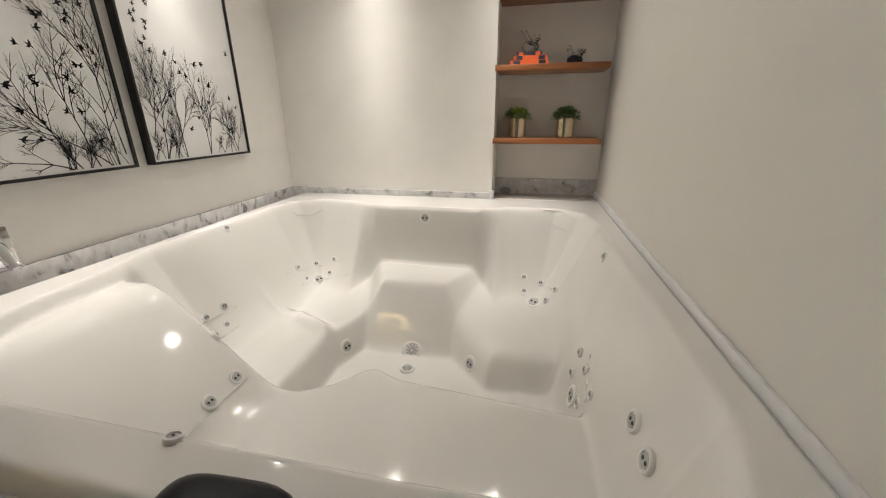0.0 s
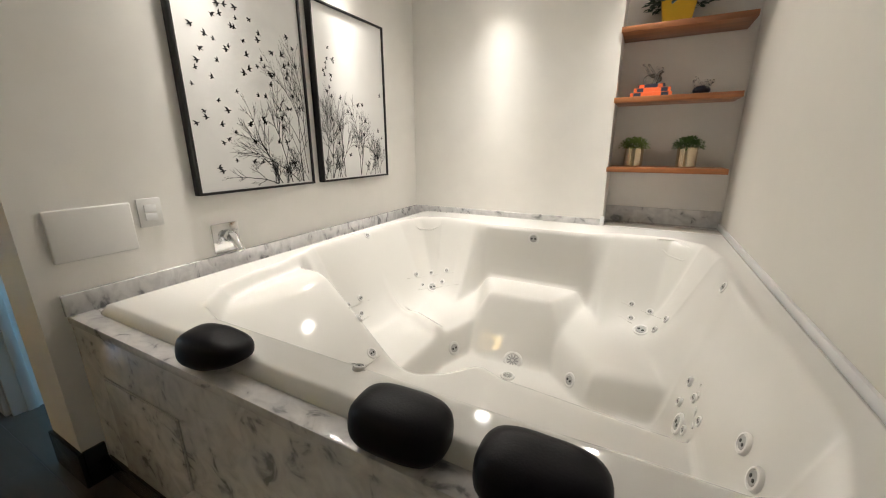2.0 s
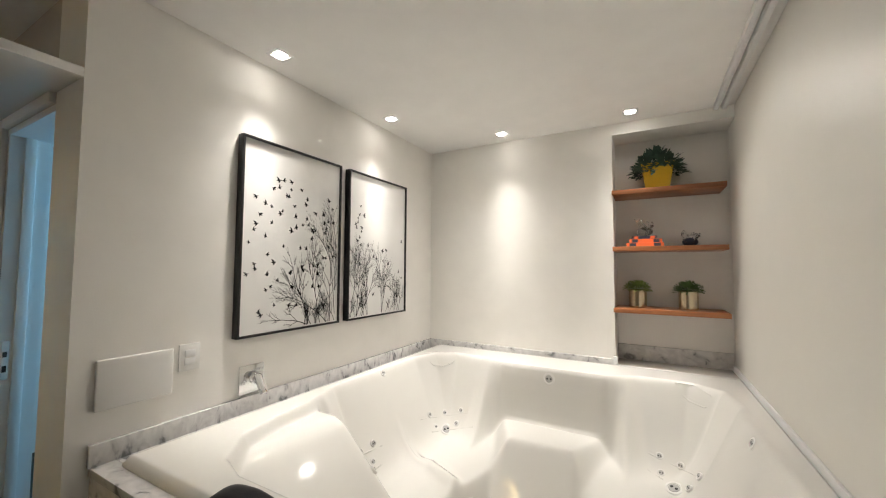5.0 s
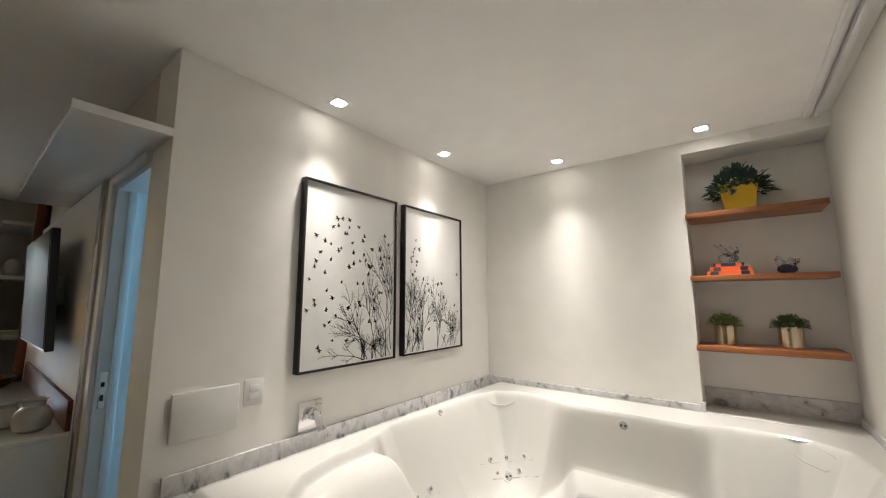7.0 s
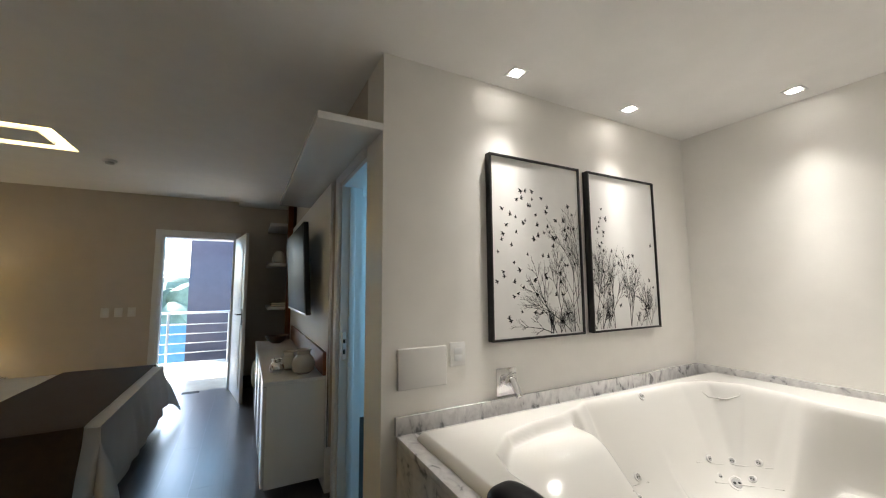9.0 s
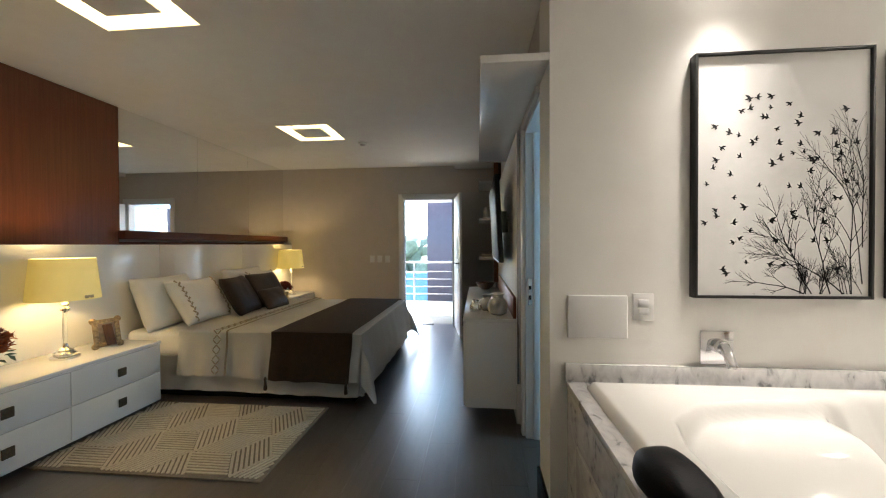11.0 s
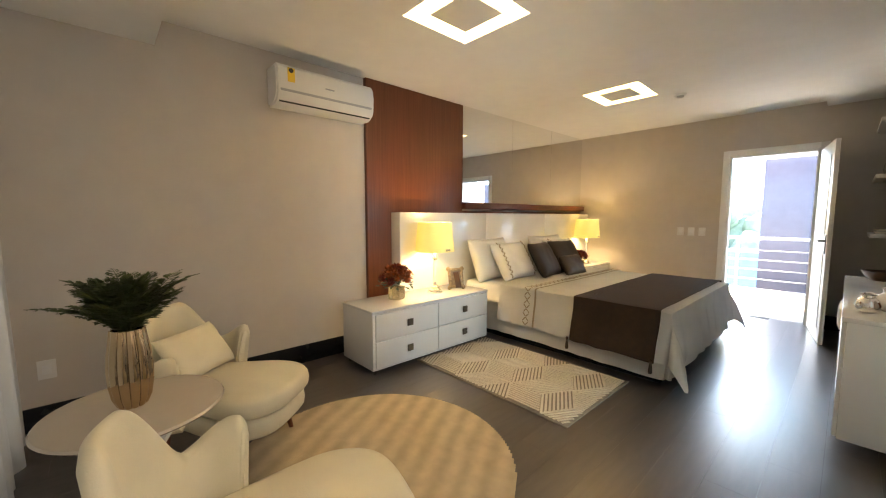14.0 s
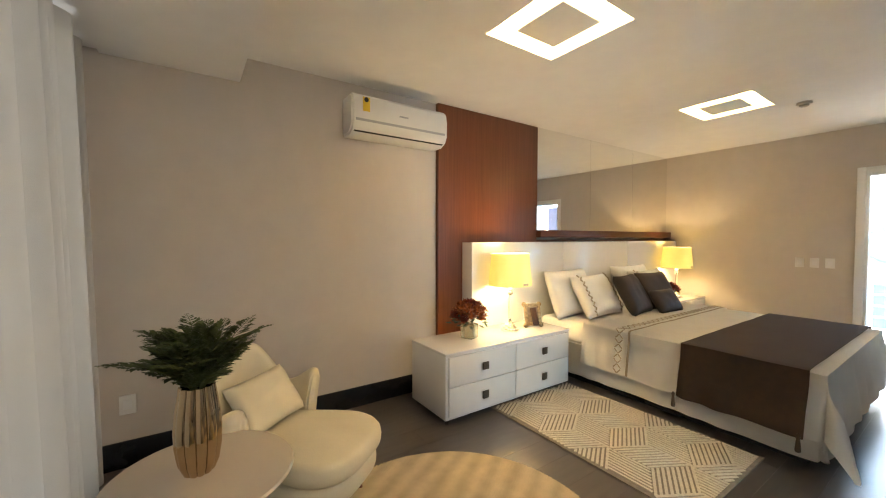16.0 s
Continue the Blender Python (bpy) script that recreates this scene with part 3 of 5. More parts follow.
jet(*on_wall(SPOT_ABOVE, (-0.564, 1.726, 0.050)), 0.043, "suction_grille", True)
jet(*on_wall(SPOT_ABOVE, (-0.563, 1.626, 0.000)), 0.03, "drain", True)
for p, r in zip(((-0.643, 2.367, 0.660), (-1.791, 1.888, 0.660), (0.403, 1.816, 0.660)), (0.03, 0.018, 0.02)):
    jet(*on_wall(SPOT_ABOVE, p), r, "air_knob")
for loop in (((-1.671, 2.347, 0.730), (-1.494, 2.119, 0.730), (-1.370, 2.015, 0.730), (-1.292, 2.050, 0.730), (-1.302, 2.183, 0.730), (-1.411, 2.409, 0.730), (-1.580, 2.433, 0.730)),
             ((0.136, 2.488, 0.720), (0.143, 2.262, 0.720), (0.181, 2.102, 0.720), (0.241, 2.024, 0.720), (0.291, 2.117, 0.720), (0.302, 2.300, 0.720), (0.236, 2.480, 0.720))):
    pts = [on_wall(SPOT_ABOVE, p)[0] for p in loop]
    part("grip_handle", tube(pts + pts[:1], 0.0045, 10), M_ACRYL, bath)
for ends in (((-1.551, 2.066, 0.300), (-1.287, 2.378, 0.300)), ((-1.345, 1.927, 0.300), (-1.136, 2.150, 0.300)), ((-0.039, 2.348, 0.300), (0.207, 2.176, 0.300)), ((-0.035, 2.122, 0.300), (0.048, 2.040, 0.300)),
             ((-1.506, 1.310, 0.350), (-1.468, 1.509, 0.350)), ((-1.317, 1.225, 0.350), (-1.313, 1.342, 0.350)), ((-1.024, 0.748, 0.330), (-1.025, 1.030, 0.330)), ((0.318, 1.440, 0.350), (0.260, 1.140, 0.350))):
    run = [on_wall(SPOT_ABOVE, Vector(ends[0]).lerp(Vector(ends[1]), k / 6))[0] for k in range(7)]
    part("rib", tube(run, 0.0035, 8), M_ACRYL, bath)

for x, y, a, s, pinch in ((-0.99, 0.268, 8, 0.88, 1), (-0.372, 0.264, 3, 0.91, 0), (-0.092, 0.26, 0, 0.94, 0)):
    bm = blob(0.118 * s, 0.066 * s, 0.058 * s, 3.3, 40)
    for v in bm.verts:
        u = v.co.x / (0.118 * s)
        v.co.y += 0.5 * v.co.x ** 2
        v.co.z += -0.2 * v.co.x ** 2 + 0.12 * v.co.y
        v.co.z *= 1 + 0.12 * (v.co.y / 0.07)
        if pinch and u > 0.1:
            # one end is squeezed to a crooked tip
            k = (u - 0.1) / 0.9
            v.co.z = v.co.z * (1 - 0.4 * k) + 0.008 * k
            v.co.x += 0.012 * k
    ob = solo("head_pillow", bm, M_RUBBER, "black vinyl head pillow lying on the tub rim" if not pinch else "creased black vinyl head pillow lying on the tub rim", "pillow", group="head pillows on the tub rim")
    ob.matrix_world = pose(x, y, ZR + 0.022, -8, 0, a)


# ---- pictures ----
def art(width, height, seed, roots, birds):
    r = random.Random(seed)
    bm = bmesh.new()

    def stroke(a, b, wa, wb):
        d = (b - a)
        if d.length < 1e-5:
            return
        n = Vector((-d.y, d.x)).normalized()
        q = [a + n * wa, a - n * wa, b - n * wb, b + n * wb]
        if all(0.004 < p.x < width - 0.004 and 0.004 < p.y < height - 0.004 for p in q):
            bm.faces.new([bm.verts.new((0, p.x, p.y)) for p in q])

    def grow(p, ang, length, w, depth):
        steps = 4
        for k in range(steps):
            ang += r.uniform(-0.13, 0.13)
            q = p + Vector((math.cos(ang), math.sin(ang))) * length / steps
            stroke(p, q, w * (1 - 0.1 * k), w * (0.9 - 0.1 * k))
            if depth and k >= 1:
                for side in (-1, 1):
                    if r.random() < 0.6:
                        grow(q, ang + side * r.uniform(0.25, 0.6), length * r.uniform(0.35, 0.62), w * 0.62, depth - 1)
            p = q
        if depth:
            grow(p, ang + r.uniform(-0.12, 0.12), length * 0.62, w * 0.65, depth - 1)

    for x, y, ang, length in roots:
        grow(Vector((x, max(y, 0.008))), radians(ang), length * 1.2, 0.0028, 3)
    lo, hi = min(x for x, *_ in roots) - 0.03, max(x for x, *_ in roots)
    for _ in range(16):
        grow(Vector((r.uniform(max(lo, 0.01), hi), 0.008)), radians(r.uniform(60, 120)), r.uniform(0.05, 0.12), 0.0018, 2)
    branches = bm
    bm = bmesh.new()
    for x, y in birds:
        s, a = r.uniform(0.011, 0.018), r.uniform(-0.7, 0.7)
        f = r.choice((-1, 1))
        shape = [[(-1.1, 0.0), (-0.3, 0.22), (0.7, 0.12), (1.15, -0.05), (0.5, -0.22), (-0.4, -0.18)], [(-0.2, 0.1), (0.45, 0.1), (0.1, 0.75), (-0.7, 1.15)], [(-0.1, -0.1), (0.4, -0.1), (0.35, -0.6), (-0.35, -0.85)]]
        for poly in shape:
            bm.faces.new([bm.verts.new((0, x + s * f * (px * math.cos(a) - py * math.sin(a)), y + s * (px * math.sin(a) + py * math.cos(a)))) for px, py in poly])
    return branches, bm


def picture(y0, y1, z0, z1, seed, roots, birds):
    ob = thing("framed_print", "black framed print of birds over bare branches", "picture", pose(PX, y0, z0), group="prints above the tub")
    w, h, d, f = y1 - y0, z1 - z0, 0.045, 0.012
    bm = box(0.001, d, 0, f, 0, h, 0.0015)
    box(0.001, d, w - f, w, 0, h, 0.0015, bm=bm)
    box(0.001, d, f, w - f, 0, f, 0.0015, bm=bm)
    box(0.001, d, f, w - f, h - f, h, 0.0015, bm=bm)
    part("frame", bm, M_BLACK, ob)
    part("print", box(0.004, d - 0.012, f, w - f, f, h - f), M_PAPER, ob, smooth=False)
    branches, flock = art(w - 2 * f, h - 2 * f, seed, roots, birds)
    for n, b in (("ink_tree", branches), ("ink_flock", flock)):
        b.transform(Matrix.Translation((d - 0.011, f, f)))
        tagged(part(n, b, M_INK, ob, smooth=False), kind="stuff")
    return ob


r = random.Random(11)
flock_a = [(r.uniform(0.02, 0.63), r.uniform(0.08, 0.92)) for _ in range(200)]
flock_a = [(x, y) for x, y in flock_a if y < 0.93 - 0.45 * abs(x - 0.22) and r.random() < 0.35 + 0.5 * x / 0.65 + (0.25 if y > 0.5 else 0)][:76]
flock_b = [(0.06 + 0.1 * r.random(), 0.5 + 0.28 * r.random()) for _ in range(12)] + [(r.uniform(0.05, 0.62), r.uniform(0.1, 0.6)) for _ in range(24)]
picture(0.742, 1.43, 1.09, 2.12, 3, [(0.60, 0.0, 96, 0.24), (0.52, 0.0, 104, 0.22), (0.64, 0.05, 98, 0.26), (0.45, 0.0, 116, 0.18), (0.57, 0.0, 135, 0.17), (0.42, 0.0, 160, 0.12), (0.64, 0.2, 95, 0.22)], flock_a)
picture(1.505, 2.185, 1.09, 2.12, 8, [(0.08, 0.0, 84, 0.22), (0.20, 0.0, 92, 0.20), (0.36, 0.0, 96, 0.20), (0.36, 0.0, 72, 0.16), (0.52, 0.0, 78, 0.12), (0.03, 0.1, 75, 0.16), (0.14, 0.0, 62, 0.14), (0.58, 0.0, 105, 0.11)], flock_b)

# wall plates and the tap
blank = thing("cover_plate", "large blank white cover plate on the wall", "cover plate", pose(PX, 0.224, 0.905))
part("plate", box(0.001, 0.018, 0, 0.258, 0, 0.19, 0.006, 3), M_PLASTIC, blank)
plate = thing("light_switch", "white double light switch above the tub", "switch", pose(PX, 0.505, 0.985))
part("plate", box(0.001, 0.01, 0, 0.088, 0, 0.118, 0.003), M_PLASTIC, plate)
for z in (0.026, 0.062):
    part("rocker", box(0.0101, 0.015, 0.022, 0.066, z, z + 0.03, 0.002), M_WHITE, plate)
tap = thing("wall_tap", "chrome wall mixer with a square plate", "tap", pose(PX, 0.853, 0.872))
part("plate", box(0.001, 0.008, -0.068, 0.068, -0.072, 0.072, 0.004), M_CHROME, tap)
part("valve", lathe([(0.03, 0.008), (0.03, 0.05), (0.026, 0.056)], 28, m=pose(0, 0, 0.01, 0, 90, 0)), M_CHROME, tap)
bm = box(-0.012, 0.012, -0.018, 0.018, -0.085, 0.02, 0.005)
bm.transform(pose(0.062, 0, 0.01, 0, -38, 0))
part("lever", bm, M_CHROME, tap)

# ---- niche shelves and what stands on them ----
for z in (2.0, 1.58, 1.13):
    bm = box(NX - 0.006, 0.465, TY - 0.02, 2.928, z, z + 0.034, 0.002)
    # the top of a shelf is what things stand on
    solo("shelf", bm, M_SHELF, "orange-brown wooden shelf set into the niche", "shelf", group="niche shelves")
M_LEAF = material("green_leaf", (0.07, 0.14, 0.03), 0.5, vary=0.35, scale=30)
M_LIME = material("lime_leaf", (0.17, 0.26, 0.05), 0.5, vary=0.35, scale=30)
M_DUSTY = material("dusty_green_leaf", (0.045, 0.085, 0.06), 0.55, vary=0.35, scale=20)
M_YELLOW = material("yellow_glazed_pot", (0.72, 0.45, 0.03), 0.35, vary=0.05)
M_GOLD = material("champagne_metal", (0.72, 0.6, 0.43), 0.16, metal=1, vary=0.06)
M_SOIL = material("dark_soil", (0.03, 0.022, 0.016), 0.95, bump=0.5)
M_ORANGE = material("orange_book_cloth", (0.75, 0.15, 0.045), 0.6)
M_NAVY = material("dark_book_cloth", (0.03, 0.035, 0.06), 0.6)
M_PAGE = material("book_pages", (0.75, 0.7, 0.6), 0.8)
M_GLASS = material("clear_glass", (0.95, 0.97, 0.97), 0.02, vary=0, trans=1.0)


def leaf_quad(bm, p, d, up, length, width):
    """One small folded leaf."""
    side = d.cross(up)
    if side.length < 1e-4:
        side = Vector((1, 0, 0))
    side.normalize()
    n = side.cross(d)
    a, b, c = bm.verts.new(p), bm.verts.new(p + d * length * 0.5 + side * width * 0.5 + n * width * 0.15), bm.verts.new(p + d * length)
    e, mid = bm.verts.new(p + d * length * 0.5 - side * width * 0.5 + n * width * 0.15), bm.verts.new(p + d * length * 0.55)
    bm.faces.new((a, b, mid))
    bm.faces.new((b, c, mid))
    bm.faces.new((a, mid, e))
    bm.faces.new((e, mid, c))


def tuft(n, rx, rz, leaf_len, seed, droop=0.0):
    r = random.Random(seed)
    bm = bmesh.new()
    for _ in range(n):
        a, e = r.uniform(0, 2 * math.pi), math.asin(r.uniform(-0.25, 1))
        d = Vector((math.cos(a) * math.cos(e), math.sin(a) * math.cos(e), math.sin(e)))
        k = r.uniform(0.45, 1.0) * (1 + 0.18 * noise.noise(d * 3 + Vector((seed, 0, 0))))
        p = Vector((d.x * rx * k, d.y * rx * k, d.z * rz * k - droop * (d.x ** 2 + d.y ** 2) * k))
        out = (d + Vector((r.uniform(-.7, .7), r.uniform(-.7, .7), r.uniform(-.5, .6)))).normalized()
        leaf_quad(bm, p, out, Vector((r.uniform(-.3, .3), r.uniform(-.3, .3), 1)), leaf_len * r.uniform(0.7, 1.3), leaf_len * 0.6)
    return bm


def potted(name, label, m, pot, soil_r, soil_z, pot_mat, leaves, leaf_mat, group=""):
    ob = thing(name, label, "plant", m, group)
    part("pot", pot, pot_mat, ob)
    part("soil", lathe([(soil_r, soil_z - 0.01), (soil_r, soil_z)], 24), M_SOIL, ob)
    tagged(part("foliage", leaves, leaf_mat, ob, smooth=False), kind="stuff")
    return ob


YN = 2.80
for x, seed, mt in ((-0.075, 5, M_LIME), (0.245, 9, M_LEAF)):
    pot = lathe([(0.056, 0.0), (0.06, 0.004), (0.06, 0.13), (0.057, 0.134), (0.054, 0.13), (0.054, 0.1)], 40, 0.03, 30)
    bm = tuft(760, 0.088, 0.06, 0.019, seed)
    bm.transform(Matrix.Translation((0, 0, 0.135)))
    potted("potted_plant", "small round green plant in a champagne metal pot", pose(x, YN, 1.164), pot, 0.053, 0.118, M_GOLD, bm, mt, "plants in metal pots")
pot = bmesh.new()
for (a0, z0), (a1, z1) in (((0.075, 0.0), (0.105, 0.19)),):
    bmesh.ops.create_cube(pot, size=1)
    for v in pot.verts:
        a, z = (a0, z0) if v.co.z < 0 else (a1, z1)
        v.co = Vector((math.copysign(a, v.co.x), math.copysign(a, v.co.y), z))
top = [f for f in pot.faces if f.normal.z > 0.9 or all(v.co.z > 0.1 for v in f.verts)]
ins = bmesh.ops.inset_individual(pot, faces=top, thickness=0.008)
for f in top:
    for v in f.verts:
        v.co.z -= 0.02
bm = tuft(420, 0.165, 0.1, 0.055, 21, 0.07)
bm.transform(Matrix.Translation((0, 0, 0.2)))
potted("potted_plant", "dusty green trailing plant in a square yellow pot", pose(0.07, YN, 2.034), pot, 0.09, 0.174, M_YELLOW, bm, M_DUSTY)
z = 1.614
for k, (w, d, h, mt, a) in enumerate(((0.24, 0.17, 0.028, M_ORANGE, 0), (0.21, 0.16, 0.028, M_ORANGE, 4), (0.16, 0.13, 0.024, M_NAVY, -3))):
    bk = thing("book", ("orange" if mt is M_ORANGE else "dark blue") + " bound book lying in a stack", "book", pose(-0.02, YN - 0.02, z, 0, 0, a), "books on the niche shelf")
    bm = box(-w / 2, w / 2, -d / 2, d / 2, 0, 0.003, 0.001)
    box(-w / 2, w / 2, -d / 2, d / 2, h - 0.003, h, 0.001, bm=bm)
    box(-w / 2, w / 2, -d / 2, -d / 2 + 0.003, 0.003, h - 0.003, bm=bm)
    part("cover", bm, mt, bk)
    part("pages", box(-w / 2 + 0.003, w / 2 - 0.004, -d / 2 + 0.004, d / 2 - 0.004, 0.003, h - 0.003), M_PAGE, bk, smooth=False)
    for x0, x1 in ((-0.42, -0.24), (0.24, 0.42)):
        part("spine_band", box(w * x0, w * x1, -d / 2 - 0.0012, -d / 2 + 0.002, h * 0.08, h * 0.92), M_NAVY if mt is M_ORANGE else M_ORANGE, bk, smooth=False)
    z += h


def glass_figure(m, s, dark, seed):
    """A twisted glass ornament of looping rods on a dark heart."""
    r = random.Random(seed)
    bm = bmesh.new()
    for k in range(6):
        a0 = r.uniform(0, 6.28)
        pts = [(s * (0.55 * math.cos(a0 + t * 0.5) * (0.4 + t * 0.12)), s * 0.3 * math.sin(a0 * 2 + t * 0.9), s * (0.12 + 0.16 * t + 0.12 * math.sin(a0 + t * 1.6))) for t in [q * 0.4 for q in range(13)]]
        tube(pts, 0.006, 8, bm=bm)
    ob = thing("glass_ornament", "clear and dark blown glass ornament", "ornament", m, "glass ornaments")
    part("glass_loops", bm, M_GLASS, ob)
    part("body", blob(s * 0.45, s * 0.3, s * 0.28, 2.0, 18, m=Matrix.Translation((0, 0, s * 0.28))), M_NAVY if dark else M_GLASS, ob)
    return ob


glass_figure(pose(-0.02, YN - 0.02, z), 0.125, False, 2)
glass_figure(pose(0.265, YN, 1.614), 0.11, True, 6)


# ---- recessed spots over the tub ----
def spot_fitting(x, y):
    ob = thing("recessed_spot", "small square recessed ceiling spot, lit", "ceiling light", pose(x, y, ZL), "spots over the tub")
    bm = bmesh.new()
    for a in range(4):
        join(bm, box(-0.05, 0.05, -0.05, -0.036, -0.005, -0.0005, 0.0015), Matrix.Rotation(a * math.pi / 2, 4, "Z"))
    part("frame", bm, M_WHITE, ob)
    part("lens", lathe([(0.03, -0.006), (0.033, -0.003), (0.033, -0.0008)], 24), M_SPOT, ob)

for sx, sy in SPOTS:
    spot_fitting(sx, sy)

# ---- bedroom: fixed things ----
M_GLOW = material("lit_cove", (1, 0.95, 0.85), 0.6, vary=0, emit=0.84, emit_colour=(1, 0.72, 0.31))
M_LINEN = material("white_linen", (0.86, 0.85, 0.83), 0.85, vary=0.03, bump=0.2, bump_scale=240)
M_QUILT = material("white_quilted_cotton", (0.86, 0.85, 0.83), 0.85, vary=0.03)
M_THROW = material("brown_velvet_throw", (0.07, 0.042, 0.026), 0.85, vary=0.15, scale=20, bump=0.2, bump_scale=200)
M_THROW.node_tree.nodes["Principled BSDF"].inputs["Sheen Weight"].default_value = 0.15
M_CUSHION = material("dark_brown_satin", (0.032, 0.02, 0.015), 0.5, vary=0.15, bump=0.1, bump_scale=150)
M_TRIM = material("taupe_embroidery", (0.4, 0.34, 0.26), 0.8, vary=0.1)
M_SHADE = material("yellow_lamp_shade", (0.85, 0.75, 0.42), 0.8, vary=0.04, emit=0.034, emit_colour=(1.0, 0.68, 0.1))
M_KNOB = material("bronze_square_knob", (0.12, 0.1, 0.075), 0.35, metal=0.7, vary=0.2, scale=80)
M_AGED = material("aged_gold_frame", (0.3, 0.22, 0.12), 0.4, metal=0.6, vary=0.4, scale=60, bump=0.4, bump_scale=90)
M_LEATHER = material("cream_leather", (0.68, 0.62, 0.46), 0.45, vary=0.04, bump=0.12, bump_scale=160)
M_LEG = wood("chair_leg_wood", (0.1, 0.03, 0.015), (0.2, 0.07, 0.035), axis=2)
M_TABLE = material("beige_lacquer", (0.52, 0.46, 0.38), 0.1, vary=0.02, coat=0.4)
M_VASE = material("bronze_gold_metal", (0.5, 0.37, 0.23), 0.07, metal=1, vary=0.1, scale=9)
M_FERN = material("fern_green", (0.06, 0.08, 0.02), 0.6, vary=0.4, scale=15)
M_CURTAIN = material("white_curtain_cloth", (0.66, 0.64, 0.6), 0.9, vary=0.03, bump=0.15, bump_scale=300)
tr = M_CURTAIN.node_tree
thin = tr.nodes.new("ShaderNodeBsdfTranslucent")
thin.inputs["Color"].default_value = (0.7, 0.67, 0.62, 1)
both = tr.nodes.new("ShaderNodeMixShader")
both.inputs[0].default_value = 0.3
tr.links.new(tr.nodes["Principled BSDF"].outputs[0], both.inputs[1])
tr.links.new(thin.outputs[0], both.inputs[2])
tr.links.new(both.outputs[0], tr.nodes["Material Output"].inputs["Surface"])
M_SCREEN = material("dark_tv_screen", (0.008, 0.008, 0.01), 0.5, vary=0)
M_SCREEN.node_tree.nodes["Principled BSDF"].inputs["Specular IOR Level"].default_value = 0.25
M_ROSE = material("rust_petals", (0.3, 0.075, 0.02), 0.7, vary=0.5, scale=40)
M_ROSE2 = material("dark_red_petals", (0.16, 0.02, 0.012), 0.7, vary=0.5, scale=40)
M_CERAM = material("pale_ceramic", (0.5, 0.48, 0.44), 0.2, vary=0.06)
M_YLABEL = material("yellow_sticker", (0.8, 0.55, 0.05), 0.5, vary=0)
M_SILVERGREY = material("silver_grey_plastic", (0.4, 0.41, 0.43), 0.3, vary=0.03)

for cx, cy, h in ceiling_lights:
    ob = thing("ceiling_light", "square recessed ceiling light glowing warm round a plate", "ceiling light", pose(cx, cy, ZC), "square ceiling lights")
    bm = bmesh.new()
    for a in range(4):
        own = box(-h + 0.0005, h - 0.0005, -h + 0.0005, -h + 0.007, 0.0, 0.1)
        join(bm, own, Matrix.Rotation(a * math.pi / 2, 4, "Z"))
    part("recess_wall", bm, M_CEIL, ob, smooth=False)
    part("diffuser", box(-h - 0.02, h + 0.02, -h - 0.02, h + 0.02, 0.1, 0.118), M_GLOW, ob, "glowing warm diffuser")
    part("plate", box(-h * 0.56, h * 0.56, -h * 0.56, h * 0.56, 0.0, 0.03, 0.003), M_CEIL, ob)
det = thing("smoke_detector", "small round white smoke detector on the ceiling", "smoke detector", pose(-4.66, -1.6, ZC))
part("base", lathe([(0.055, 0.0), (0.055, -0.012), (0.05, -0.02)], 28), M_PLASTIC, det)
part("sensor_cap", lathe([(0.035, -0.02), (0.033, -0.034), (0.02, -0.038)], 24), M_GREYP, det)

# headboard wall: wood panel, mirror, ledge, headboard
structure("wood_panel", box(-3.235, -1.93, YS + 0.001, YS + 0.045, 0.0, ZC - 0.003, 0.002), M_PANELWOOD, "reddish brown wood panel on the bed wall", "wall panel", True)
structure("wood_panel_low", box(XW, -3.236, YS + 0.001, YS + 0.045, 0.0, 1.36, 0.002), M_PANELWOOD, "reddish brown wood panel behind the headboard", "wall panel", True)
structure("wood_ledge", box(XW + 0.01, -3.22, YS + 0.0455, YS + 0.12, 1.385, 1.465, 0.003), wood("ledge_wood", (0.075, 0.02, 0.008), (0.13, 0.038, 0.015), axis=0), "reddish brown wood ledge under the mirror", "ledge", True)
mir = thing("wall_mirror", "wide frameless mirror in panels above the bed", "mirror", pose(0, YS + 0.04, 0))
x0, x1 = XW + 0.01, -3.238
for k in range(3):
    a, b = x1 + (x0 - x1) * k / 3, x1 + (x0 - x1) * (k + 1) / 3
    part("pane", box(b + 0.001, a - 0.001, 0, 0.006, 1.467, ZC - 0.004), M_MIRROR, mir, smooth=False)
hb = thing("headboard", "long white lacquered headboard along the bed wall", "headboard")
for a, b in ((-2.2, -3.5), (-3.502, -4.8), (-4.802, XW + 0.02)):
    part("panel", box(b, a, YS + 0.05, YS + 0.2, 0.1, 1.335, 0.004), M_LACQ, hb)

# air conditioner
ac = thing("air_conditioner", "white split air conditioner high on the wall", "air conditioner", pose(-1.488, YS, 2.165))
prof = [(0.0, 0.0), (0.13, 0.0), (0.185, 0.03), (0.21, 0.08), (0.215, 0.2), (0.2, 0.275), (0.17, 0.3), (0.0, 0.3)]
bm = bmesh.new()
ends = [[bm.verts.new((s * 0.43, y, z)) for y, z in prof] for s in (-1, 1)]
for i in range(len(prof)):
    j = (i + 1) % len(prof)
    bm.faces.new((ends[0][i], ends[0][j], ends[1][j], ends[1][i]))
bm.faces.new(ends[0][::-1])
bm.faces.new(ends[1])
bmesh.ops.recalc_face_normals(bm, faces=bm.faces[:])
bmesh.ops.bevel(bm, geom=[e for e in bm.edges if abs(e.verts[0].co.x - e.verts[1].co.x) < 0.01], offset=0.015, segments=3, affect="EDGES")
part("body", bm, M_PLASTIC, ac)
bm = box(-0.4, 0.4, -0.003, 0.003, -0.025, 0.025, 0.002)
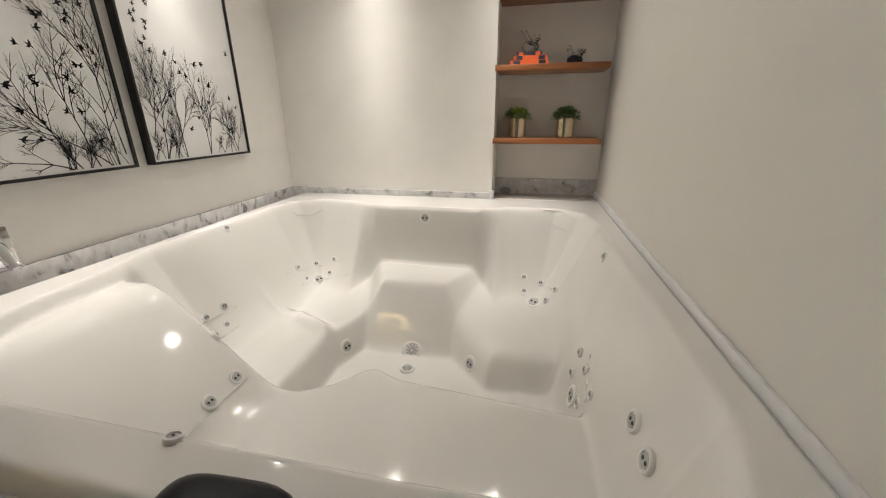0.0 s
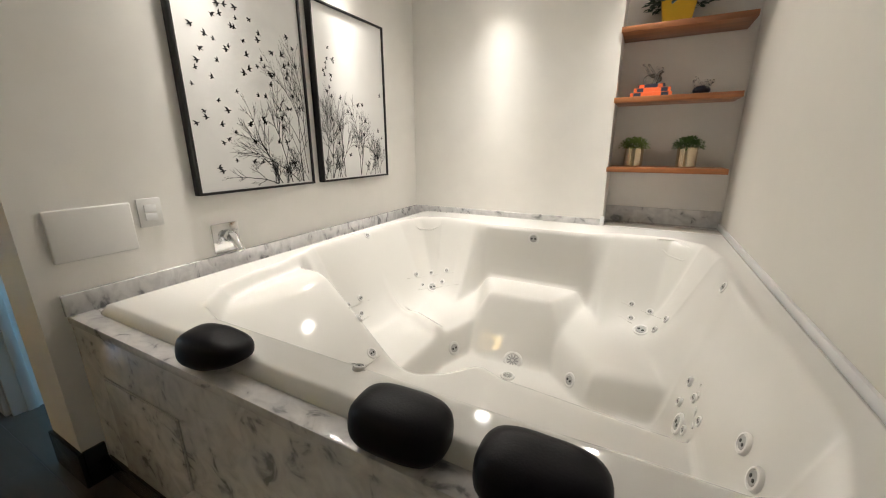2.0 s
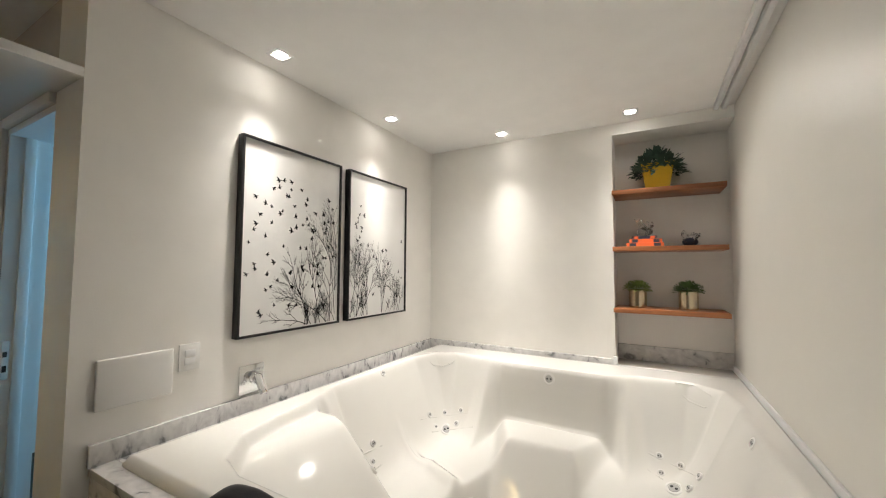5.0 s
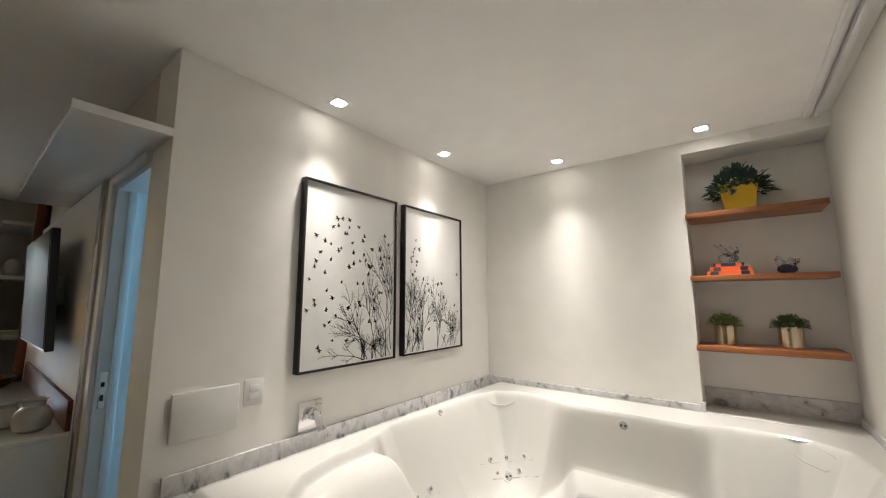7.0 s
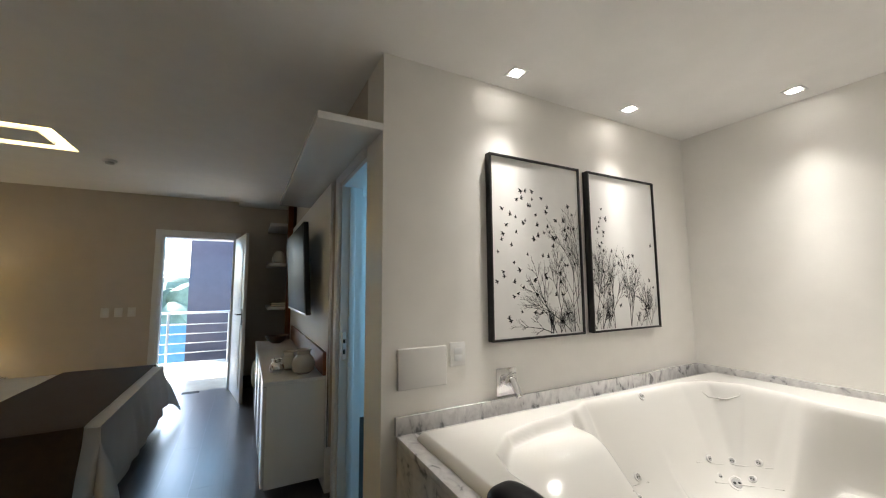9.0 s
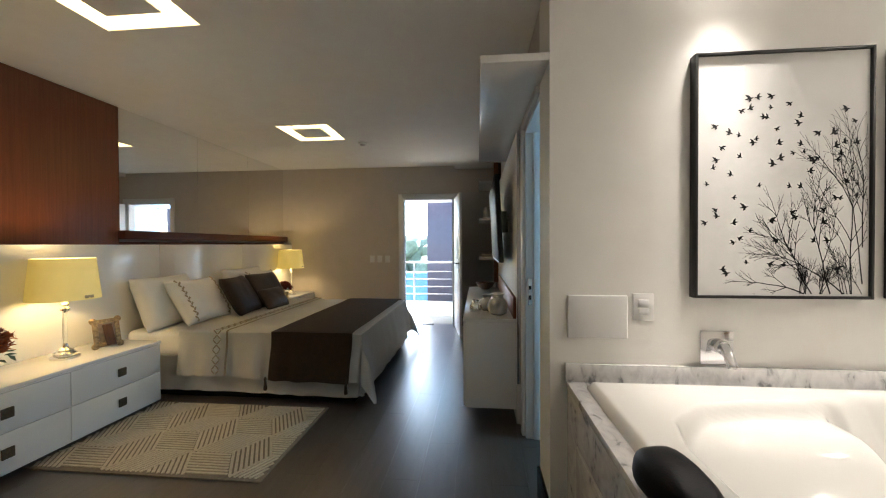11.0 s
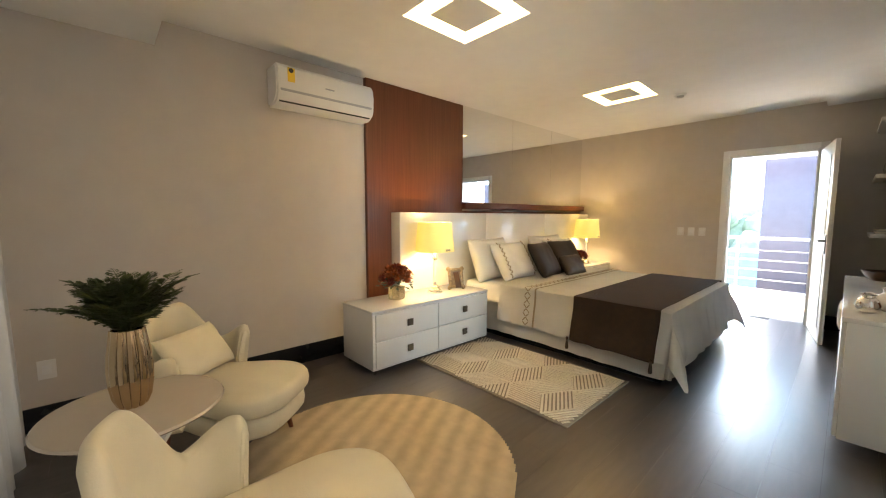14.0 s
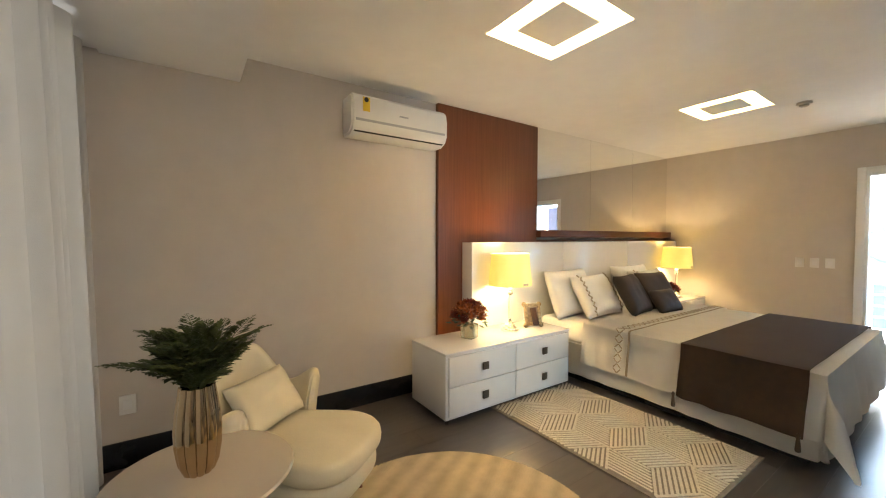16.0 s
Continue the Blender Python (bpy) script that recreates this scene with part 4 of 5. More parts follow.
bm.transform(pose(0, 0.205, 0.085, -22))
part("louvre", bm, M_SILVERGREY, ac)
# dark strip coloured as the shade in the air outlet, not an opening
bm = box(-0.4, 0.4, -0.002, 0.002, -0.008, 0.008)
bm.transform(pose(0, 0.17, 0.022, -60))
part("air_slot_shade", bm, M_DARKP, ac, smooth=False)
part("sticker", box(0.29, 0.345, 0.2135, 0.2165, 0.165, 0.27), M_YLABEL, ac, "yellow energy sticker", smooth=False)
part("sticker_mark", lathe([(0.018, 0), (0.018, 0.002)], 16, m=pose(0.318, 0.2165, 0.25, -90)), M_DARKP, ac)
part("badge", box(-0.04, 0.04, 0.2145, 0.2165, 0.17, 0.182, 0.001), M_SILVERGREY, ac)

for y in (-1.92, -1.79, -1.66):
    ob = thing("wall_switch", "white switch plate on the taupe wall", "switch", pose(XW, y, 1.03), group="switches by the landing door")
    part("plate", box(0.001, 0.009, -0.04, 0.04, 0, 0.115, 0.003), M_PLASTIC, ob)
    part("rocker", box(0.0091, 0.012, -0.02, 0.02, 0.03, 0.085, 0.002), M_WHITE, ob)
ob = thing("wall_socket", "white wall socket near the curtain", "socket", pose(0.27, YS, 0.32))
part("plate", box(-0.04, 0.04, 0.001, 0.01, 0, 0.115, 0.003), M_PLASTIC, ob)
part("socket_face", box(-0.02, 0.02, 0.0101, 0.012, 0.03, 0.085, 0.002), M_WHITE, ob)


# ---- nightstands ----
def nightstand(m, w, d, h, label):
    ob = thing("nightstand", label, "nightstand", m, "white nightstands")
    bm = box(0, w, 0, d, 0.045, h, 0.004)
    part("body", bm, M_LACQ, ob)
    part("top", box(-0.003, w + 0.003, 0, d + 0.006, h, h + 0.022, 0.004), M_LACQ, ob)
    zm = 0.06 + (h - 0.07) / 2
    for c in range(2):
        xa, xb = 0.025 + c * (w - 0.045) / 2 , 0.02 + (c + 1) * (w - 0.045) / 2
        for z0, z1 in ((0.065, zm - 0.002), (zm + 0.002, h - 0.008)):
            dr = part("drawer", box(xa, xb, d - 0.002, d + 0.014, z0, z1, 0.0025), M_LACQ, ob)
            xm, zk = (xa + xb) / 2, (z0 + z1) / 2
            k = part("knob", box(xm - 0.03, xm + 0.03, d + 0.022, d + 0.034, zk - 0.03, zk + 0.03, 0.005), M_KNOB, dr, "square bronze knob")
    for x in (0.04, w - 0.04):
        for y in (0.04, d - 0.04):
            part("foot", lathe([(0.012, 0.0), (0.014, 0.045)], 14, m=Matrix.Translation((x, y, 0))), M_CHROME, ob)
    return ob


nightstand(pose(-2.955, YS + 0.205, 0), 1.39, 0.49, 0.515, "wide white lacquered nightstand with four drawers and bronze knobs")
nightstand(pose(-6.10, YS + 0.205, 0), 1.0, 0.4, 0.53, "white lacquered nightstand in the far corner")


def table_lamp(m):
    ob = thing("table_lamp", "table lamp with a glowing yellow shade on a silver foot", "lamp", m, "lamps beside the bed")
    part("foot", lathe([(0.08, 0.0), (0.08, 0.012), (0.06, 0.02), (0.06, 0.035), (0.045, 0.045), (0.045, 0.06), (0.02, 0.075), (0.012, 0.1)], 32), M_CHROME, ob)
    part("stem", lathe([(0.012, 0.1), (0.014, 0.2), (0.012, 0.32)], 16), M_GLASS, ob, "clear glass stem")
    part("collar", lathe([(0.012, 0.32), (0.028, 0.335), (0.028, 0.35), (0.016, 0.365), (0.026, 0.38), (0.012, 0.4), (0.008, 0.47)], 24), M_CHROME, ob)
    bm = bmesh.new()
    for r0, r1 in ((0.195, 0.168), (0.191, 0.164)):
        lathe([(r0, 0.415), (r1, 0.70)], 48, bm=bm, close=False)
    bm.verts.ensure_lookup_table()
    for lo in (0, 48):
        for i in range(48):
            j = (i + 1) % 48
            bm.faces.new((bm.verts[lo + i], bm.verts[lo + j], bm.verts[96 + lo + j], bm.verts[96 + lo + i]))
    sh = part("shade", bm, M_SHADE, ob, "glowing yellow cloth shade")
    part("label_tag", box(-0.03, 0.03, 0.191, 0.1935, 0.425, 0.445, 0.0005), M_TRIM, sh)
    return ob


for lx, ly in LAMPS:
    table_lamp(pose(lx, ly, 0.537 if lx > -4 else 0.552))


def bouquet(m, s, label, seed, petals):
    ob = thing("flower_vase", label, "flowers", m)
    v = box(-0.052 * s, 0.052 * s, -0.052 * s, 0.052 * s, 0, 0.115 * s, 0.004)
    part("vase", v, material("amber_tinted_glass", (0.75, 0.68, 0.45), 0.05, vary=0, trans=0.75), ob, "square amber glass vase")
    q = random.Random(seed)
    for k in range(22):
        a, e = k * 2.39996, -0.1 + 1.55 * (1 - k / 22)
        p = Vector((math.cos(a) * math.cos(e), math.sin(a) * math.cos(e), 0.9 * math.sin(e))) * 0.11 * s + Vector((0, 0, 0.165 * s))
        bm = blob(0.026 * s, 0.026 * s, 0.026 * s, 2, 12, m=Matrix.Translation(p))
        own = tuft(46, 0.03 * s, 0.03 * s, 0.034 * s, seed * 31 + k)
        join(bm, own, Matrix.Translation(p))
        part("bloom", bm, petals if k % 3 else M_ROSE2, ob, angle=80)
    bm = tuft(60, 0.14 * s, 0.06 * s, 0.05 * s, seed)
    bm.transform(Matrix.Translation((0, 0, 0.13 * s)))
    tagged(part("foliage", bm, M_DUSTY, ob, smooth=False), kind="stuff")


bouquet(pose(-1.99, -3.07, 0.537, 0, 0, 20), 1.05, "rust-coloured roses in a square glass vase", 5, M_ROSE)
bouquet(pose(-5.28, -2.98, 0.552), 0.8, "dark red roses in a square glass vase", 15, M_ROSE2)
fr = thing("photo_frame", "ornate aged gold photo frame with an easel back", "photo frame", pose(-2.72, -3.02, 0.537, -14, 0, 158))
bm = bmesh.new()
for a, (w, h) in enumerate(((0.085, 0.105), (0.105, 0.085)) * 2):
    join(bm, box(-w + 0.004, w - 0.004, -0.012, 0.008, -h, -h + 0.035, 0.009), Matrix.Rotation(a * math.pi / 2, 4, "Y"))
for sx in (-1, 1):
    for sz in (-1, 1):
        blob(0.024, 0.014, 0.024, 2, 12, bm=bm, m=Matrix.Translation((sx * 0.077, 0, sz * 0.097)))
bm.transform(Matrix.Translation((0, 0, 0.118)))
part("frame", bm, M_AGED, fr)
part("picture", box(-0.058, 0.058, -0.004, 0.0, 0.045, 0.19), material("brown_photo_print", (0.2, 0.15, 0.1), 0.3, vary=0.4, scale=25), fr, "plain brownish picture", smooth=False)
bm = box(-0.03, 0.03, -0.003, 0.003, 0, 0.17, 0.001)
bm.transform(pose(0, -0.062, 0.015, -16))
part("easel_leg", bm, M_DARKWOOD, fr)


# ---- bed ----
BX, BW, BY0, BY1, BZT = -4.05, 0.94, -3.28, -1.15, 0.58
bed = thing("bed", "wide bed with white covers and a dark plinth", "bed")
part("plinth", box(BX - BW + 0.05, BX + BW - 0.05, BY0, BY1 - 0.06, 0, 0.1), M_BASE, bed, smooth=False)
part("base", box(BX - BW + 0.02, BX + BW - 0.02, BY0, BY1 - 0.02, 0.1, 0.36, 0.02), M_LINEN, bed)
part("mattress", box(BX - BW, BX + BW, BY0, BY1, 0.36, BZT - 0.012, 0.045, 4), M_LINEN, bed)


def drape(y0, y1, ztop, hang, wave, seed, foot=0.0, out=0.0, quilt=0.0, nx=150, ny=70, corner=0.0):
    """A cloth over the bed: flat on top, falling over both sides and, if asked, over the foot."""
    bm = bmesh.new()
    half = BW + out
    total = half + hang
    rows = []
    L = (y1 - y0) + foot
    for j in range(ny + 1):
        t = L * j / ny
        row = []
        for i in range(nx + 1):
            s = -total + 2 * total * i / nx
            a, sg = abs(s), (1 if s > 0 else -1)
            x = min(a, half)
            dz = max(0.0, a - half)
            fy = min(t, y1 - y0)
            fz = max(0.0, t - (y1 - y0))
            down = dz if fz == 0 else (fz if dz == 0 else min(math.hypot(dz, fz), max(dz, fz, ztop - 0.075)))
            k = smooth01(np.array(down / 0.25)).item()
            rip = wave * k * (math.sin((y0 + t) * 23 + 1.7 * math.sin((y0 + t) * 7)) if dz > fz else math.sin(s * 19 + 1.4 * math.sin(s * 6)))
            flare = (0.12 + 0.13 * smooth01(np.array((y0 + t + 2.5) / 1.2)).item() * (dz > 0 and fz == 0)) * down * k
            if fz > 0 and dz > 0:
                # the corner falls as a cone
                turn = math.atan2(fz, dz)
                out_by = rip * abs(math.cos(2 * turn)) + (0.12 + corner * math.sin(2 * turn)) * math.hypot(dz, fz) * k
                px, py = sg * (x + out_by * math.cos(turn)), y0 + fy + out_by * math.sin(turn)
            else:
                px = sg * (x + (rip + flare if dz > 0 else 0))
                py = y0 + fy + (rip + flare if fz > 0 else 0)
            rad = 0.03
            z = ztop - down
            if down == 0:
                e = min(half - x, (y1 - y0 - fy) if foot else 9)
                z -= rad * 0.4 * max(0, 1 - e / rad) ** 2
            z += 0.004 * noise.noise(Vector((s * 3, t * 3, seed)))
            if quilt:
                z += quilt * abs(math.sin((s + t) * 42)) * abs(math.sin((s - t) * 42))
            row.append(bm.verts.new((BX + px, py, max(z, 0.012))))
        rows.append(row)
    for a, b in zip(rows, rows[1:]):
        for i in range(nx):
            bm.faces.new((a[i], a[i + 1], b[i + 1], b[i]))
    bmesh.ops.solidify(bm, geom=bm.faces[:], thickness=-0.006)
    bmesh.ops.recalc_face_normals(bm, faces=bm.faces[:])
    return bm


part("valance", drape(BY0 + 0.02, BY1 + 0.002, 0.37, 0.29, 0.007, 1.0, foot=0.29, out=0.004, nx=130, ny=90), M_LINEN, bed, angle=70)
cover = thing("coverlet", "white quilted coverlet hanging over the bed", "coverlet")
part("cloth", drape(-2.72, BY1 + 0.02, BZT + 0.004, 0.37, 0.012, 2.3, foot=0.40, out=0.02, quilt=0.003, nx=190, ny=150, corner=0.28), M_QUILT, cover, angle=70)
part("edge_band", drape(-2.285, -2.27, BZT + 0.0215, 0.374, 0.012, 4.0, out=0.041, nx=130, ny=3), M_LINEN, cover, "plain white edge band", angle=70)
fold = thing("folded_sheet", "white sheet folded back with a taupe embroidered border", "sheet")
part("sheet", drape(-2.74, -2.28, BZT + 0.016, 0.37, 0.012, 4.0, out=0.034, nx=130, ny=30), M_LINEN, fold, angle=70)
part("border_line", drape(-2.305, -2.285, BZT + 0.0215, 0.374, 0.012, 4.0, out=0.041, nx=130, ny=3), M_TRIM, fold, angle=70)
bm = bmesh.new()
for i in range(66):
    s = -BW - 0.39 + i * (2 * BW + 0.78) / 65
    a = abs(s)
    down = max(0, a - BW - 0.045)
    px = math.copysign(min(a, BW + 0.045 + 0.016 + 0.12 * down), s)
    for row in (-1, 1):
        own = box(-0.023, 0.023, -0.0045, 0.0045, -0.002, 0.002, 0.001)
        tilt = math.copysign(90, s) if down > 0 else 0
        join(bm, own, Matrix.Translation((BX + px, -2.365 + row * 0.017, BZT + 0.0265 - down)) @ pose(0, 0, 0, 0, tilt, 0) @ pose(0, 0, 0, 0, 0, 42 * row * (-1) ** i))
tagged(part("embroidery", bm, M_TRIM, fold, "taupe embroidered border", smooth=False), kind="stuff")
throw = thing("bed_throw", "dark brown throw laid across the foot of the bed", "throw")
part("cloth", drape(-1.9, -1.2, BZT + 0.018, 0.385, 0.012, 5.0, out=0.042, nx=150, ny=40), M_THROW, throw, angle=70)
for s in (-1, 1):
    for y in (-1.91, -1.22):
        x = BX + s * (BW + 0.034 + (0.075 if y < -1.5 else 0.105))
        part("tassel", lathe([(0.004, 0.0), (0.012, -0.015), (0.009, -0.03), (0.015, -0.1), (0.012, -0.11)], 12, m=Matrix.Translation((x + s * 0.012, y, BZT - 0.335))), M_THROW, throw)


def pillow(name, label, x, y, z, w, h, d, mat, tilt, turn, group, border=False):
    bm = bmesh.new()
    n = 22
    grid = {}
    for side in (-1, 1):
        for i in range(n + 1):
            for j in range(n + 1):
                u, v = -1 + 2 * i / n, -1 + 2 * j / n
                puff = ((1 - u ** 4) * (1 - v ** 4)) ** 0.45
                pinch = 1 - 0.06 * (1 - abs(u) ** 2) * abs(v) ** 3
                pinch2 = 1 - 0.06 * (1 - abs(v) ** 2) * abs(u) ** 3
                wr = 0.006 * noise.noise(Vector((u * 2.5 + x * 7, v * 2.5, side)))
                grid[side, i, j] = bm.verts.new((u * w / 2 * pinch2, side * (d / 2 * puff + wr * puff), v * h / 2 * pinch))
        for i in range(n):
            for j in range(n):
                q = [grid[side, i, j], grid[side, i + 1, j], grid[side, i + 1, j + 1], grid[side, i, j + 1]]
                bm.faces.new(q if side < 0 else q[::-1])
    bmesh.ops.remove_doubles(bm, verts=bm.verts[:], dist=0.0015)
    ob = thing(name, label, name.replace("_", " "), pose(x, y, z, tilt, 0, turn), group)
    part("cover", bm, mat, ob, angle=70)
    if border:
        bm = bmesh.new()
        for k in range(16):
            for s in (-1, 1):
                v = -0.9 + 1.8 * k / 15
                u = 0.72 + 0.05 * (k % 2)
                puff = ((1 - u ** 4) * (1 - v ** 4)) ** 0.45
                join(bm, box(-0.017, 0.017, -0.002, 0.002, -0.008, 0.008), Matrix.Translation((s * u * w / 2, d / 2 * puff + 0.003, v * h / 2)) @ pose(0, 0, 0, 0, 40 * (-1) ** k, 0))
        tagged(part("embroidery", bm, M_TRIM, ob, "taupe embroidered border", smooth=False), kind="stuff")
    return ob


WP, BP = "white pillows on the bed", "dark cushions on the bed"
pillow("bed_pillow", "plump white pillow against the headboard", -3.40, -3.12, 0.80, 0.70, 0.50, 0.17, M_LINEN, 20, 4, WP)
pillow("bed_pillow", "plump white pillow against the headboard", -4.62, -3.12, 0.80, 0.70, 0.50, 0.17, M_LINEN, 20, -3, WP)
pillow("bed_pillow", "white pillow with an embroidered border", -3.56, -2.92, 0.785, 0.64, 0.46, 0.16, M_LINEN, 30, 3, WP, True)
pillow("bed_pillow", "white pillow with an embroidered border", -4.66, -2.92, 0.785, 0.64, 0.46, 0.16, M_LINEN, 30, -3, WP, True)
pillow("cushion", "dark brown satin cushion on the bed", -3.93, -2.74, 0.785, 0.47, 0.45, 0.15, M_CUSHION, 30, 8, BP)
pillow("cushion", "dark brown satin cushion on the bed", -4.46, -2.76, 0.785, 0.47, 0.45, 0.15, M_CUSHION, 30, -10, BP)
pillow("cushion", "small dark brown satin cushion on the bed", -4.30, -2.58, 0.70, 0.40, 0.27, 0.12, M_CUSHION, 34, -4, BP)

# ---- rugs ----
rug = thing("patterned_rug", "taupe rug with raised cream stripes in a zigzag of rhombs", "rug", pose(-2.525, -2.12, 0))
RW, RL = 0.475, 0.74
part("backing", box(-RW, RW, -RL, RL, 0, 0.009, 0.003), material("taupe_rug_pile", (0.23, 0.195, 0.15), 0.95, vary=0.15, scale=40, bump=0.4, bump_scale=300), rug)
bm = bmesh.new()
cell, pitch, wid = 0.46, 0.0266, 0.0155


def clip_line(p, d, poly):
    """The part of a line that lies in a convex polygon."""
    t0, t1 = -9.0, 9.0
    for a, b in zip(poly, poly[1:] + poly[:1]):
        n = Vector((-(b - a).y, (b - a).x))
        den, num = n.dot(d), n.dot(a - p)
        if abs(den) < 1e-9:
            if num > 0:
                return None
            continue
        t = num / den
        if den > 0:
            t0 = max(t0, t)
        else:
            t1 = min(t1, t)
    return (t0, t1) if t1 - t0 > 0.02 else None


for ci in range(-4, 5):
    for cj in range(-4, 5):
        c = Vector((ci * cell + (cj % 2) * cell / 2, cj * cell * 0.866))
        for k in range(3):
            a0, a1, a2 = (radians(30 + 120 * k + q) for q in (0, 60, 120))
            R = cell * 0.577
            rhomb = [c, c + R * Vector((math.cos(a0), math.sin(a0))), c + R * Vector((math.cos(a1), math.sin(a1))), c + R * Vector((math.cos(a2), math.sin(a2)))]
            d = Vector((math.cos(a0), math.sin(a0)))
            n = Vector((-d.y, d.x))
            for q in range(-14, 15):
                got = clip_line(c + n * (q + 0.5) * pitch, d, rhomb)
                edge_cut = clip_line(c + n * (q + 0.5) * pitch, d, [Vector(v) for v in ((-RW + 0.02, -RL + 0.02), (RW - 0.02, -RL + 0.02), (RW - 0.02, RL - 0.02), (-RW + 0.02, RL - 0.02))])
                if got and edge_cut and min(got[1], edge_cut[1]) - max(got[0], edge_cut[0]) > 0.03:
                    got = (max(got[0], edge_cut[0]), min(got[1], edge_cut[1]))
                    p0, p1 = (c + n * (q + 0.5) * pitch + d * (t + e) for t, e in zip(got, (0.0015, -0.0015)))
                    quad = [p0 - n * wid / 2, p1 - n * wid / 2, p1 + n * wid / 2, p0 + n * wid / 2]
                    if all(abs(v.x) < RW - 0.004 and abs(v.y) < RL - 0.004 for v in quad):
                        lo = [bm.verts.new((v.x, v.y, 0.0085)) for v in quad]
                        hi = [bm.verts.new((v.x, v.y, 0.0135)) for v in quad]
                        bm.faces.new(hi)
                        for e in range(4):
                            bm.faces.new((lo[e], lo[(e + 1) % 4], hi[(e + 1) % 4], hi[e]))
tagged(part("stripes", bm, material("cream_rug_pile", (0.58, 0.52, 0.41), 0.95, vary=0.12, scale=60, bump=0.4, bump_scale=300), rug, smooth=False), kind="stuff")
M_SISAL = material("straw_rug", (0.56, 0.46, 0.31), 0.9, vary=0.1, scale=12, bump=0.3, bump_scale=220)
mt = M_SISAL.node_tree
wv = mt.nodes.new("ShaderNodeTexWave")
wv.inputs["Scale"].default_value, wv.inputs["Distortion"].default_value = 2.6, 1.2
mixer = mt.nodes.new("ShaderNodeMix")
mixer.data_type, mixer.blend_type = "RGBA", "MULTIPLY"
mixer.inputs["Factor"].default_value = 0.22
src = mt.nodes["Principled BSDF"].inputs["Base Color"].links[0].from_socket
mt.links.new(src, mixer.inputs["A"])
mt.links.new(wv.outputs["Color"], mixer.inputs["B"])
mt.links.new(mixer.outputs["Result"], mt.nodes["Principled BSDF"].inputs["Base Color"])
tc = mt.nodes.new("ShaderNodeTexCoord")
mt.links.new(tc.outputs["Object"], wv.inputs["Vector"])
rr = thing("round_rug", "round straw-coloured woven rug with fine ribs", "rug", pose(-1.0, -1.91, 0, 0, 0, 122))
bm = bmesh.new()
nr = 118
for k in range(nr):
    x = -0.742 + 1.484 * (k + 0.5) / nr
    half = math.sqrt(max(0, 0.745 ** 2 - x * x)) - 0.004 * (k % 2)
    if half > 0.02:
        box(x - 0.0062, x + 0.0062, -half, half, 0.001, 0.011 + 0.0008 * (k % 2), bm=bm)
tagged(part("rib", bm, M_SISAL, rr, smooth=False), kind="stuff")
part("base", lathe([(0.74, 0.0), (0.74, 0.007)], 96), M_SISAL, rr)


